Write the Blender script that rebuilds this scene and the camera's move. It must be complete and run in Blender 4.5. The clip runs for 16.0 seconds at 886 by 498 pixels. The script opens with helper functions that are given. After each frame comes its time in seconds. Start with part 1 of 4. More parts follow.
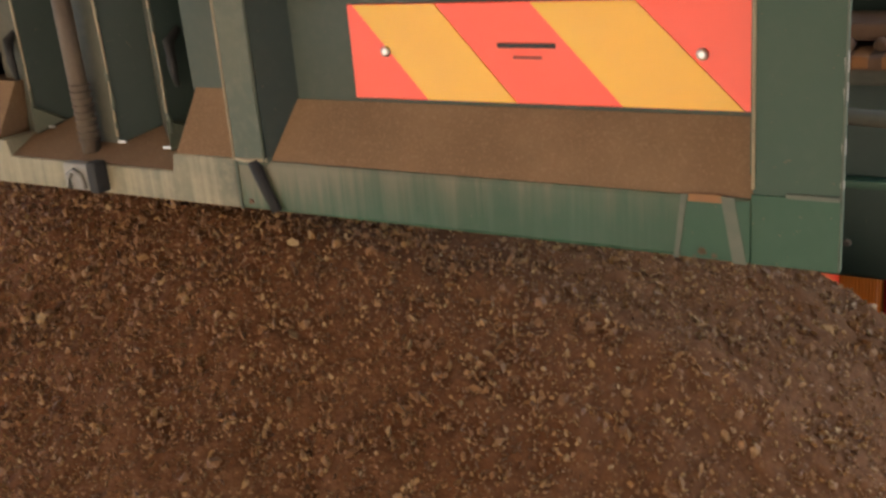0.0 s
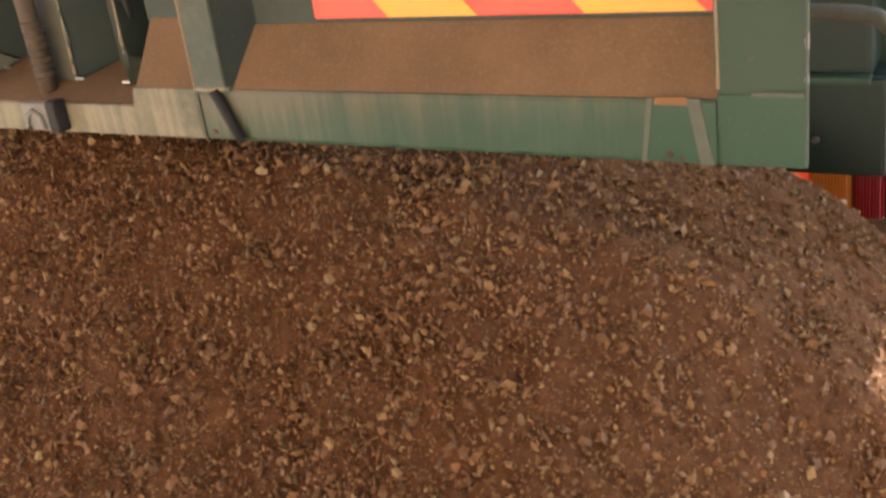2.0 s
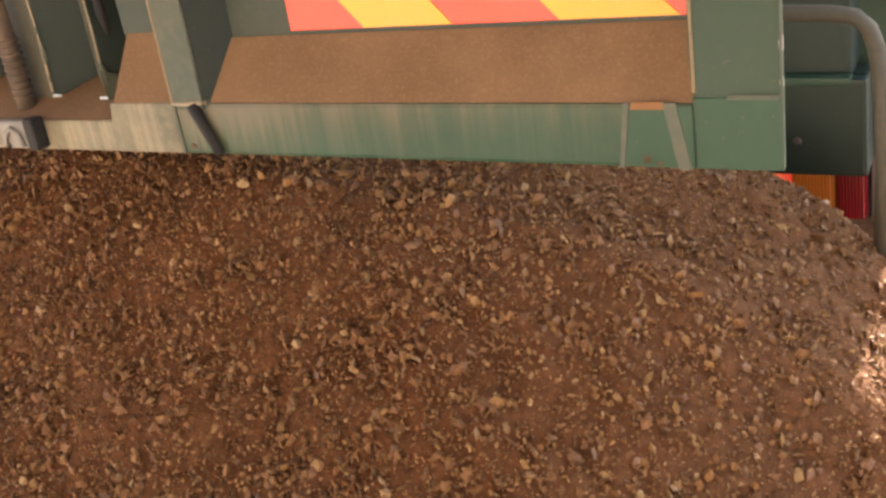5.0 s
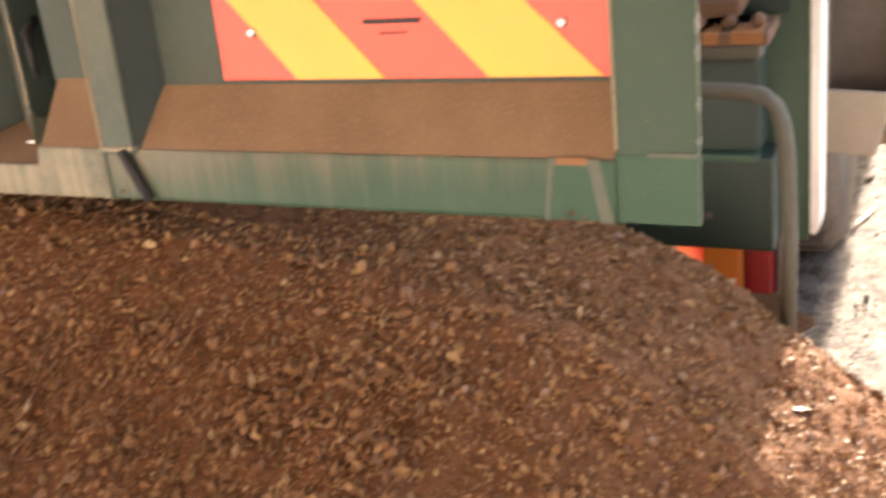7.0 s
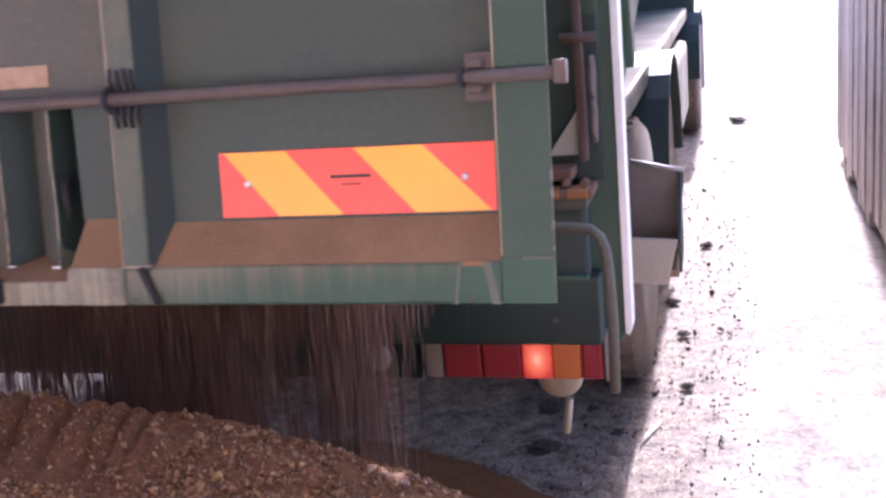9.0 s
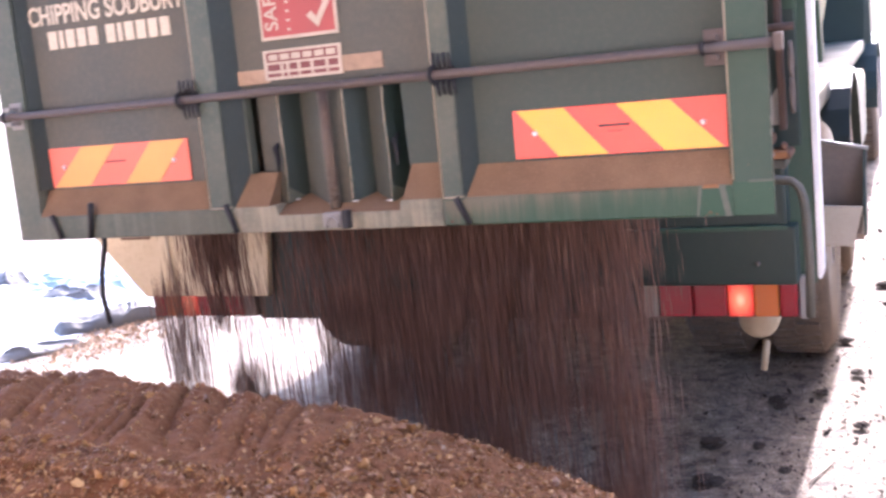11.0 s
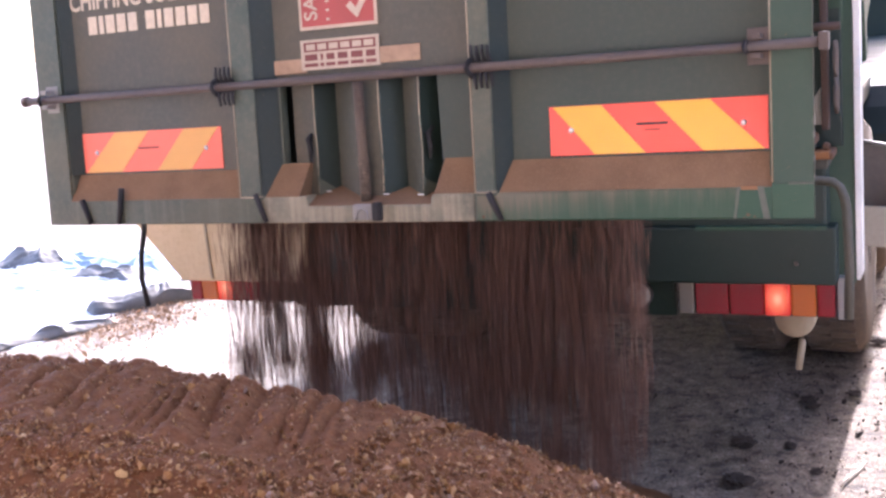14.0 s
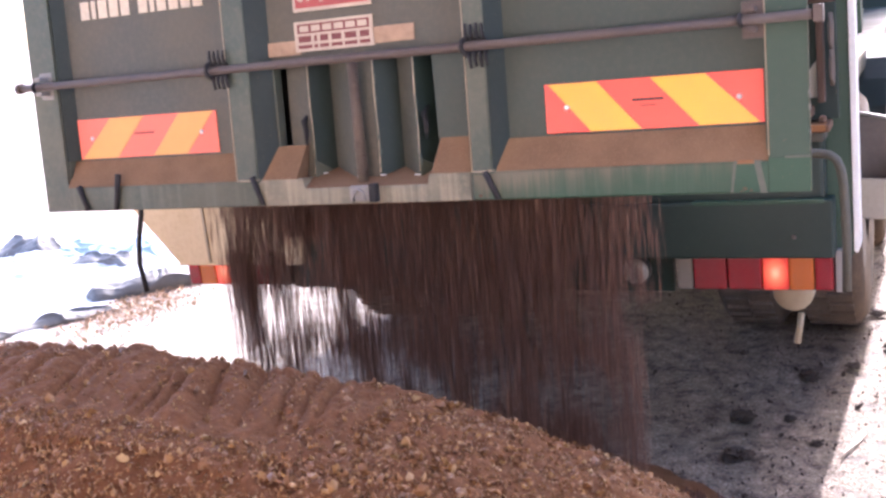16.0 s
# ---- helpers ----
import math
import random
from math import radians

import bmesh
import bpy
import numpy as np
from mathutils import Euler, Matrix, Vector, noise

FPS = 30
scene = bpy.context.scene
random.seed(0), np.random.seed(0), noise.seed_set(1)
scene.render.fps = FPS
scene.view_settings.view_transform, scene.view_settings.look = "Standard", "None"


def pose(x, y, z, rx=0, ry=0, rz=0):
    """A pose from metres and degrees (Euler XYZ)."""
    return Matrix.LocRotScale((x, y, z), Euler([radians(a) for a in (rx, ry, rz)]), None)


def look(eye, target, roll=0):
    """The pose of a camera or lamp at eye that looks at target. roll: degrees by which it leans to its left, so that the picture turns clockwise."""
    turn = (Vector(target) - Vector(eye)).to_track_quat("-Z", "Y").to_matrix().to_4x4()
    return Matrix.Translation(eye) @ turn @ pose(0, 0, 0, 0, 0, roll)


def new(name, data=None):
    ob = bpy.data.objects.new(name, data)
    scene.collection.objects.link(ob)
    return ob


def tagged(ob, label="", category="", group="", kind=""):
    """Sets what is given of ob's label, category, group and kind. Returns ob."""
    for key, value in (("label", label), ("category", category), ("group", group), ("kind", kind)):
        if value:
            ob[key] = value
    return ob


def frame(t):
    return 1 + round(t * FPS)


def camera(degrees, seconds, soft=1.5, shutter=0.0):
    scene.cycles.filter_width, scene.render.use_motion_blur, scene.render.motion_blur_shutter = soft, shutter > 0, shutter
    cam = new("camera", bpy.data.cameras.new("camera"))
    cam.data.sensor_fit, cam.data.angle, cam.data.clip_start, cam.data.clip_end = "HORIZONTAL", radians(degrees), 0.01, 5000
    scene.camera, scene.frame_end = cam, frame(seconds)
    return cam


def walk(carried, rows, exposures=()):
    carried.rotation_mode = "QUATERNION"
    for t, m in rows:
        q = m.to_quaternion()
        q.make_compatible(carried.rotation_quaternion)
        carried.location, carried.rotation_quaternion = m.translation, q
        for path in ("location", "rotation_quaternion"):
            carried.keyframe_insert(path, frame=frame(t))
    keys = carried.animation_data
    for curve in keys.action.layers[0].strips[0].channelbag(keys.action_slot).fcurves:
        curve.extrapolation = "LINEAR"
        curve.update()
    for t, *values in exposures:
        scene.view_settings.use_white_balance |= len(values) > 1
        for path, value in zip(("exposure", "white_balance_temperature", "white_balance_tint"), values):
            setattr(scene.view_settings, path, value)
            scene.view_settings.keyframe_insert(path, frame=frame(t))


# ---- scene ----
# camera: carried, standing at the foot of the heap
cam = camera(44.9, 16.0, soft=2.7, shutter=0.65)
PATH = [
    (0, 1.474, -1.284, 1.605, 65.74, 8.02, 31.10),
    (0.5, 1.480, -1.273, 1.597, 64.51, 8.56, 30.61),
    (1, 1.480, -1.281, 1.592, 63.36, 8.93, 30.24),
    (1.5, 1.479, -1.283, 1.594, 63.21, 9.76, 29.24),
    (2, 1.478, -1.283, 1.595, 61.29, 10.41, 28.43),
    (2.5, 1.485, -1.276, 1.596, 60.31, 10.81, 28.70),
    (3, 1.486, -1.273, 1.596, 60.29, 10.80, 28.91),
    (3.5, 1.487, -1.271, 1.600, 60.35, 11.65, 28.22),
    (4, 1.485, -1.273, 1.596, 60.90, 11.36, 28.13),
    (6.5, 1.498, -1.264, 1.569, 62.87, 11.37, 26.60),
    (6.8, 1.489, -1.266, 1.559, 64.22, 8.77, 26.06),
    (7, 1.491, -1.268, 1.561, 65.49, 7.82, 24.22),
    (7.3, 1.522, -1.269, 1.605, 66.19, 6.36, 22.01),
    (7.5, 1.532, -1.270, 1.615, 69.04, 6.48, 20.74),
    (7.8, 1.530, -1.269, 1.650, 72.14, 6.54, 16.60),
    (8, 1.553, -1.268, 1.654, 73.92, 6.83, 14.40),
    (8.2, 1.568, -1.265, 1.677, 73.89, 5.66, 14.01),
    (10.3, 1.545, -1.294, 1.617, 77.21, 7.56, 18.08),
    (10.5, 1.571, -1.281, 1.607, 76.92, 7.95, 19.78),
    (11, 1.557, -1.263, 1.549, 78.60, 6.53, 23.31),
    (11.5, 1.521, -1.296, 1.574, 78.49, 6.01, 24.12),
    (12, 1.532, -1.278, 1.586, 78.40, 6.17, 24.48),
    (12.5, 1.523, -1.279, 1.587, 78.06, 6.39, 24.35),
    (13, 1.528, -1.279, 1.576, 77.98, 6.62, 24.54),
    (13.5, 1.529, -1.276, 1.576, 78.05, 5.92, 24.79),
    (14, 1.531, -1.271, 1.579, 77.93, 5.53, 24.94),
    (14.5, 1.531, -1.273, 1.579, 77.90, 5.53, 24.93),
    (15, 1.531, -1.273, 1.580, 77.75, 5.83, 24.89),
    (15.5, 1.532, -1.266, 1.577, 77.26, 6.45, 24.72),
    (16, 1.534, -1.269, 1.576, 76.87, 6.53, 24.65),
]
EXPOSURES = [(0, 2.26, 6700, 6), (0.5, 2.46, 6700, 8), (1.5, 2.64, 6900, 11), (4, 2.90, 7100, 14), (6.5, 3.04, 7200, 14), (7.0, 3.12, 6950, 15), (7.5, 3.2, 6400, 21), (8.0, 3.4, 5500, 38),
             (8.2, 3.1, 5450, 38), (10.3, 2.58, 5700, 30), (11.0, 3.22, 5750, 30), (11.5, 3.2, 5800, 30), (12.5, 2.95, 5800, 29), (13.5, 2.82, 5750, 29), (16.0, 3.08, 5800, 29)]
walk(cam, [(t, pose(x, y, z, rx, ry, rz)) for t, x, y, z, rx, ry, rz in PATH], EXPOSURES)

# ---------------------------------------------------------------- light
SUN_FROM = Vector((0.18, 10.0, 5.85))
world = bpy.data.worlds.new("world")
scene.world = world
world.use_nodes = True
wn = world.node_tree
sky = wn.nodes.new("ShaderNodeTexSky")
sky.sky_type = "NISHITA"
sky.sun_disc = False
sky.sun_elevation = math.atan2(SUN_FROM.z, math.hypot(SUN_FROM.x, SUN_FROM.y))
sky.sun_rotation = math.atan2(SUN_FROM.x, SUN_FROM.y)
sky.air_density, sky.dust_density, sky.ozone_density = 1.0, 3.0, 1.0
bg = wn.nodes["Background"]
bg.inputs["Strength"].default_value = 0.15
wn.links.new(sky.outputs[0], bg.inputs["Color"])
sun_data = bpy.data.lights.new("sun", "SUN")
sun_data.energy, sun_data.angle, sun_data.color = 3.8, radians(1.2), (1.0, 0.95, 0.86)
sun = new("sun", sun_data)
sun.matrix_world = look(SUN_FROM, (0, 0, 0))

# ---------------------------------------------------------------- materials


def material(name, rough=0.7, metal=0.0):
    m = bpy.data.materials.new(name)
    m.use_nodes = True
    b = m.node_tree.nodes["Principled BSDF"]
    b.inputs["Roughness"].default_value, b.inputs["Metallic"].default_value = rough, metal
    return m, m.node_tree, b


def nd(tree, kind, **values):
    n = tree.nodes.new(kind)
    for k, v in values.items():
        n.inputs[k.replace("_", " ")].default_value = v
    return n


def ramp(tree, fac, *stops):
    r = tree.nodes.new("ShaderNodeValToRGB")
    e = r.color_ramp.elements
    while len(e) < len(stops):
        e.new(0.5)
    for el, (p, c) in zip(e, stops):
        el.position, el.color = p, (*c, 1)
    tree.links.new(fac, r.inputs[0])
    return r.outputs[0]


def mix(tree, fac, a, b, blend="MIX"):
    m = tree.nodes.new("ShaderNodeMix")
    m.data_type, m.blend_type = "RGBA", blend
    for socket, v in ((m.inputs[0], fac), (m.inputs[6], a), (m.inputs[7], b)):
        if isinstance(v, (int, float)):
            socket.default_value = v
        elif isinstance(v, tuple):
            socket.default_value = (*v, 1)
        else:
            tree.links.new(v, socket)
    return m.outputs[2]


def coords(tree, scale=(1, 1, 1), kind="Object"):
    tc = tree.nodes.new("ShaderNodeTexCoord")
    mp = tree.nodes.new("ShaderNodeMapping")
    mp.inputs["Scale"].default_value = scale
    tree.links.new(tc.outputs[kind], mp.inputs[0])
    return mp.outputs[0]


def noise_of(tree, vec, scale, detail=4, rough=0.6):
    n = nd(tree, "ShaderNodeTexNoise", Scale=scale, Detail=detail, Roughness=rough)
    tree.links.new(vec, n.inputs["Vector"])
    return n.outputs[0]


def bump(tree, b, height, strength=0.3, distance=0.01):
    n = nd(tree, "ShaderNodeBump", Strength=strength, Distance=distance)
    tree.links.new(height, n.inputs["Height"])
    tree.links.new(n.outputs[0], b.inputs["Normal"])


def painted(name, base, dusty, rough=0.45, streaks=0.0, dirt=0.5):
    """Old paint with dust, faded patches and water streaks."""
    m, t, b = material(name, rough)
    v = coords(t)
    big = noise_of(t, v, 3.0, 5)
    fine = noise_of(t, v, 60.0, 3)
    c = mix(t, ramp(t, big, (0.35, (0, 0, 0)), (0.7, (dirt, dirt, dirt))), base, dusty)
    c = mix(t, ramp(t, fine, (0.45, (0, 0, 0)), (0.75, (0.35, 0.35, 0.35))), c, dusty)
    if streaks:
        s = noise_of(t, coords(t, (34, 34, 1.2)), 1.0, 3)
        c = mix(t, ramp(t, s, (0.48, (0, 0, 0)), (0.66, (streaks,) * 3)), c, tuple(min(1, x * 1.5 + 0.03) for x in dusty))
    sc = noise_of(t, v, 140.0, 2)
    c = mix(t, ramp(t, sc, (0.70, (0, 0, 0)), (0.76, (0.6, 0.6, 0.6))), c, (0.16, 0.10, 0.06))
    t.links.new(c, b.inputs["Base Color"])
    t.links.new(ramp(t, big, (0.3, (rough,) * 3), (0.8, (min(1, rough + 0.3),) * 3)), b.inputs["Roughness"])
    bump(t, b, fine, 0.12, 0.003)
    return m


def plain(name, colour, rough=0.5, metal=0.0, vary=0.25, scale=25.0):
    m, t, b = material(name, rough, metal)
    n = noise_of(t, coords(t), scale, 4)
    dark = tuple(x * (1 - vary) for x in colour)
    t.links.new(ramp(t, n, (0.3, dark), (0.7, colour)), b.inputs["Base Color"])
    bump(t, b, n, 0.1, 0.002)
    return m


def glowing(name, colour, strength, base):
    m, t, b = material(name, 0.15)
    b.inputs["Base Color"].default_value = (*base, 1)
    b.inputs["Emission Color"].default_value = (*colour, 1)
    b.inputs["Emission Strength"].default_value = strength
    return m


GREEN = painted("green_paint", (0.015, 0.056, 0.032), (0.048, 0.072, 0.048), 0.45, dirt=0.6)
GREEN_CLEAN = painted("rubbed_green_paint", (0.009, 0.059, 0.028), (0.024, 0.070, 0.038), 0.4, dirt=0.4)


def beam_paint():
    """Green beam: brown dust caught along its top edge runs down in streaks, more of it towards the middle of the gate."""
    m = painted("streaked_green_paint", (0.009, 0.060, 0.027), (0.040, 0.066, 0.040), 0.42, streaks=0.18, dirt=0.5)
    t = m.node_tree
    b = t.nodes["Principled BSDF"]
    base = b.inputs["Base Color"].links[0].from_socket
    sep = t.nodes.new("ShaderNodeSeparateXYZ")
    t.links.new(coords(t), sep.inputs[0])

    def sums(op, a, c, d=0.0):
        n = t.nodes.new("ShaderNodeMath")
        n.operation = op
        for socket, v in zip(n.inputs, (a, c, d)):
            if isinstance(v, (int, float)):
                socket.default_value = v
            else:
                t.links.new(v, socket)
        return n.outputs[0]

    runs = noise_of(t, coords(t, (30, 30, 0.8)), 1.6, 5, 0.7)
    broad = noise_of(t, coords(t, (5, 5, 2)), 1.4, 3)
    high = sums("MULTIPLY_ADD", sums("SUBTRACT", runs, 0.5), 0.16, sep.outputs[2])
    high = sums("MULTIPLY_ADD", sums("SUBTRACT", broad, 0.5), 0.06, high)
    side = sums("ABSOLUTE", sums("SUBTRACT", sep.outputs[0], 0.15), 0.0)
    high = sums("ADD", sums("MULTIPLY_ADD", side, -0.105, high), 0.032)
    up = t.nodes.new("ShaderNodeMapRange")
    up.inputs[1].default_value, up.inputs[2].default_value = -1.165, -1.085
    t.links.new(high, up.inputs[0])
    c = mix(t, ramp(t, up.outputs[0], (0.0, (0, 0, 0)), (0.55, (0.35,) * 3), (1.0, (0.9,) * 3)), base, (0.125, 0.112, 0.070))
    t.links.new(c, b.inputs["Base Color"])
    return m


GREEN_STREAKED = beam_paint()
# dusty streaked beam paint, made paler to stand for bounced sunlight
LIT_BEAM = painted("lit_beam_paint", (0.105, 0.105, 0.070), (0.33, 0.285, 0.185), 0.5, streaks=0.3, dirt=0.8)
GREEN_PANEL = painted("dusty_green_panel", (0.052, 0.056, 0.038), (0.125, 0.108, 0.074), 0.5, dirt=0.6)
OLIVE_BEAM = painted("olive_beam_paint", (0.050, 0.070, 0.045), (0.140, 0.130, 0.088), 0.5, streaks=0.2, dirt=0.6)
# the slanting post flanks turn from the light: that shade is in this green
FLANK_SHADE = painted("flank_shade_paint", (0.013, 0.026, 0.020), (0.036, 0.043, 0.033), 0.5, dirt=0.5)
GREEN_FIELD = painted("green_field_paint", (0.024, 0.044, 0.030), (0.066, 0.070, 0.048), 0.5, dirt=0.6)
POST = painted("faded_post_paint", (0.042, 0.064, 0.043), (0.150, 0.140, 0.096), 0.5, dirt=0.6)
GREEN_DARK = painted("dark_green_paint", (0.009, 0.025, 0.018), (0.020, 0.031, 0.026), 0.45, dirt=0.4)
CREAM = painted("cream_paint", (0.62, 0.50, 0.30), (0.36, 0.25, 0.14), 0.5, dirt=0.5)
WHITE_PAINT = painted("white_edge_paint", (0.75, 0.75, 0.72), (0.5, 0.5, 0.46), 0.4, dirt=0.3)
GREY_STEEL = painted("grey_steel", (0.22, 0.22, 0.21), (0.30, 0.27, 0.22), 0.5, dirt=0.6)
TAN = painted("tan_tank_paint", (0.36, 0.30, 0.20), (0.24, 0.18, 0.12), 0.5)
STRIP = painted("pale_weld", (0.07, 0.095, 0.07), (0.15, 0.14, 0.11), 0.6)
RUST = painted("rusty_steel", (0.085, 0.040, 0.022), (0.17, 0.095, 0.055), 0.8, dirt=0.7)
DARK_RUST = painted("dark_rust", (0.042, 0.026, 0.020), (0.095, 0.056, 0.038), 0.8, dirt=0.7)
ORANGE_DUST = painted("orange_dust", (0.26, 0.125, 0.055), (0.20, 0.12, 0.065), 0.95)
ORANGE_RUST = painted("orange_rust", (0.30, 0.125, 0.040), (0.17, 0.075, 0.032), 0.9, dirt=0.8)
ROD = painted("bare_rod", (0.070, 0.052, 0.042), (0.130, 0.100, 0.078), 0.6, dirt=0.7)
WORN_BIN = painted("worn_bin_paint", (0.070, 0.060, 0.055), (0.16, 0.125, 0.10), 0.6, dirt=0.7)
BIN_PAINT = painted("pale_bin_paint", (0.34, 0.30, 0.24), (0.24, 0.20, 0.15), 0.5, dirt=0.5)
MUD_DRY = painted("dried_mud", (0.17, 0.12, 0.08), (0.26, 0.19, 0.13), 0.9)
RUBBER = plain("black_rubber", (0.022, 0.021, 0.020), 0.75, vary=0.4, scale=40)
PIPE_GREY = painted("grey_pipe_paint", (0.050, 0.052, 0.040), (0.12, 0.102, 0.072), 0.6, dirt=0.6)
TYRE = painted("muddy_tyre", (0.036, 0.031, 0.027), (0.20, 0.14, 0.09), 0.85, dirt=0.8)
RIM = painted("dirty_rim", (0.35, 0.34, 0.32), (0.25, 0.20, 0.15), 0.5)
ALU = plain("zinc", (0.6, 0.6, 0.58), 0.35, 0.8)
BOARD_RED = plain("fluorescent_red", (0.90, 0.075, 0.035), 0.35, vary=0.06, scale=6)
# left board: its different retroreflection at a slant is put into these two colours
BOARD_RED_RETRO = plain("retro_lit_red", (0.86, 0.15, 0.075), 0.4, vary=0.1, scale=6)
BOARD_YELLOW_RETRO = plain("retro_lit_yellow", (0.66, 0.33, 0.06), 0.4, vary=0.1, scale=6)
BOARD_YELLOW = plain("reflective_yellow", (0.76, 0.39, 0.012), 0.3, vary=0.06, scale=6)
PIPE = painted("brown_pipe", (0.085, 0.060, 0.042), (0.18, 0.135, 0.09), 0.6, dirt=0.7)
PRINT = plain("faded_print", (0.30, 0.045, 0.03), 0.6)
INK = plain("black_ink", (0.02, 0.015, 0.015), 0.6)
SIGN_MAROON = plain("sign_maroon", (0.16, 0.030, 0.024), 0.5, vary=0.2, scale=30)
SIGN_RED = plain("sign_red", (0.36, 0.058, 0.046), 0.5, vary=0.15, scale=12)
SIGN_WHITE = plain("sign_white", (0.50, 0.41, 0.30), 0.5, vary=0.18, scale=14)
LETTER = plain("cream_lettering", (0.62, 0.53, 0.38), 0.5, vary=0.2, scale=60)
BARE = plain("bare_patch", (0.40, 0.27, 0.17), 0.8, vary=0.3, scale=30)
LENS_RED = glowing("red_lens", (1, 0.05, 0.04), 0.0, (0.24, 0.008, 0.016))
LENS_AMBER = glowing("amber_lens", (1, 0.3, 0.03), 0.012, (0.36, 0.085, 0.02))
LENS_WHITE = glowing("clear_lens", (1, 0.95, 0.9), 0.0, (0.17, 0.15, 0.12))



def lit_lens():
    """Brake lens with a bulb behind its middle: bright at the centre, red towards the rim."""
    m, t, b = material("brake_lens", 0.15)
    b.inputs["Base Color"].default_value = (0.28, 0.012, 0.015, 1)
    tc = t.nodes.new("ShaderNodeTexCoord")
    d = t.nodes.new("ShaderNodeVectorMath")
    d.operation = "DISTANCE"
    flat = t.nodes.new("ShaderNodeMapping")
    flat.inputs["Scale"].default_value = (1.0, 0.0, 1.0)
    t.links.new(tc.outputs["Generated"], flat.inputs[0])
    t.links.new(flat.outputs[0], d.inputs[0])
    d.inputs[1].default_value = (0.5, 0.0, 0.5)
    t.links.new(ramp(t, d.outputs["Value"], (0.0, (1.0, 0.50, 0.26)), (0.22, (0.9, 0.20, 0.08)), (0.5, (0.48, 0.045, 0.02)), (0.75, (0.2, 0.01, 0.008))), b.inputs["Emission Color"])
    b.inputs["Emission Strength"].default_value = 0.16
    return m


LENS_BRAKE = lit_lens()
for _m in (LENS_BRAKE, LENS_RED, LENS_AMBER, LENS_WHITE):
    _t, _b = _m.node_tree, _m.node_tree.nodes["Principled BSDF"]
    _w = nd(_t, "ShaderNodeTexWave", Scale=55.0, Distortion=0.4)
    _t.links.new(coords(_t), _w.inputs["Vector"])
    bump(_t, _b, _w.outputs[1], 0.5, 0.004)

# dust lying thick on the sloping ledge
DUST, _t, _b = material("brown_dust", 0.95)
_v = coords(_t)
_n = noise_of(_t, _v, 8.0, 6)
_c = ramp(_t, _n, (0.3, (0.142, 0.083, 0.041)), (0.7, (0.196, 0.118, 0.061)))
_f = noise_of(_t, _v, 220.0, 2)
_c = mix(_t, ramp(_t, _f, (0.5, (0, 0, 0)), (0.75, (0.35, 0.35, 0.35))), _c, (0.30, 0.185, 0.11))
_t.links.new(_c, _b.inputs["Base Color"])
bump(_t, _b, _f, 0.25, 0.003)

# moist brown compost: the heap's fine matrix
SOIL, _t, _b = material("brown_compost", 0.75)
_v = coords(_t)
_big = noise_of(_t, _v, 2.2, 4)
_mid = noise_of(_t, _v, 55.0, 5, 0.7)
_vor = nd(_t, "ShaderNodeTexVoronoi", Scale=120.0)
_t.links.new(_v, _vor.inputs["Vector"])
_c = ramp(_t, _mid, (0.28, (0.071, 0.029, 0.012)), (0.55, (0.113, 0.050, 0.021)), (0.78, (0.156, 0.075, 0.034)))
_c = mix(_t, ramp(_t, _vor.outputs["Distance"], (0.05, (0.55, 0.55, 0.55)), (0.35, (0, 0, 0))), _c, (0.196, 0.101, 0.045))
_c = mix(_t, ramp(_t, _big, (0.35, (0, 0, 0)), (0.7, (0.45, 0.45, 0.45))), _c, (0.100, 0.038, 0.015))
_t.links.new(_c, _b.inputs["Base Color"])
bump(_t, _b, mix(_t, 0.5, _mid, _vor.outputs["Distance"]), 0.40, 0.008)
_b.inputs["Specular IOR Level"].default_value = 0.09

# chips: each flake has its own tone
CHIP, _t, _b = material("wood_chip", 0.42)
_g = _t.nodes.new("ShaderNodeNewGeometry")
_c = ramp(_t, _g.outputs["Random Per Island"], (0.0, (0.126, 0.053, 0.019)), (0.5, (0.182, 0.080, 0.027)),
          (0.76, (0.248, 0.122, 0.040)), (0.92, (0.318, 0.184, 0.068)), (1.0, (0.400, 0.275, 0.130)))
_f = noise_of(_t, coords(_t), 300.0, 2)
_c = mix(_t, 0.35, _c, ramp(_t, _f, (0.3, (0.090, 0.041, 0.018)), (0.7, (0.246, 0.145, 0.069))))
_t.links.new(_c, _b.inputs["Base Color"])
bump(_t, _b, _f, 0.3, 0.002)
_b.inputs["Specular IOR Level"].default_value = 0.3

# the same stuff in the air: loose, dry and a little paler
FALLING, _t, _b = material("falling_crumbs", 0.75)
_g = _t.nodes.new("ShaderNodeNewGeometry")
_t.links.new(ramp(_t, _g.outputs["Random Per Island"], (0.0, (0.070, 0.032, 0.020)), (0.6, (0.120, 0.058, 0.037)), (0.93, (0.19, 0.100, 0.062)), (1.0, (0.30, 0.18, 0.11))), _b.inputs["Base Color"])

# worn yard concrete with trodden mud
YARD, _t, _b = material("muddy_concrete", 0.75)
_v = coords(_t)
_big = noise_of(_t, _v, 0.7, 5)
_mid = noise_of(_t, _v, 6.0, 6, 0.7)
_fin = noise_of(_t, _v, 26.0, 6, 0.75)
_c = ramp(_t, _mid, (0.35, (0.19, 0.165, 0.135)), (0.6, (0.33, 0.295, 0.255)), (0.8, (0.46, 0.43, 0.38)))
_c = mix(_t, ramp(_t, _fin, (0.50, (0, 0, 0)), (0.60, (0.35, 0.35, 0.35))), _c, (0.060, 0.048, 0.038))
_c = mix(_t, ramp(_t, _big, (0.4, (0, 0, 0)), (0.7, (0.4, 0.4, 0.4))), _c, (0.17, 0.13, 0.095))
_pat = noise_of(_t, coords(_t, (1.0, 0.7, 1.0)), 4.2, 7, 0.72)
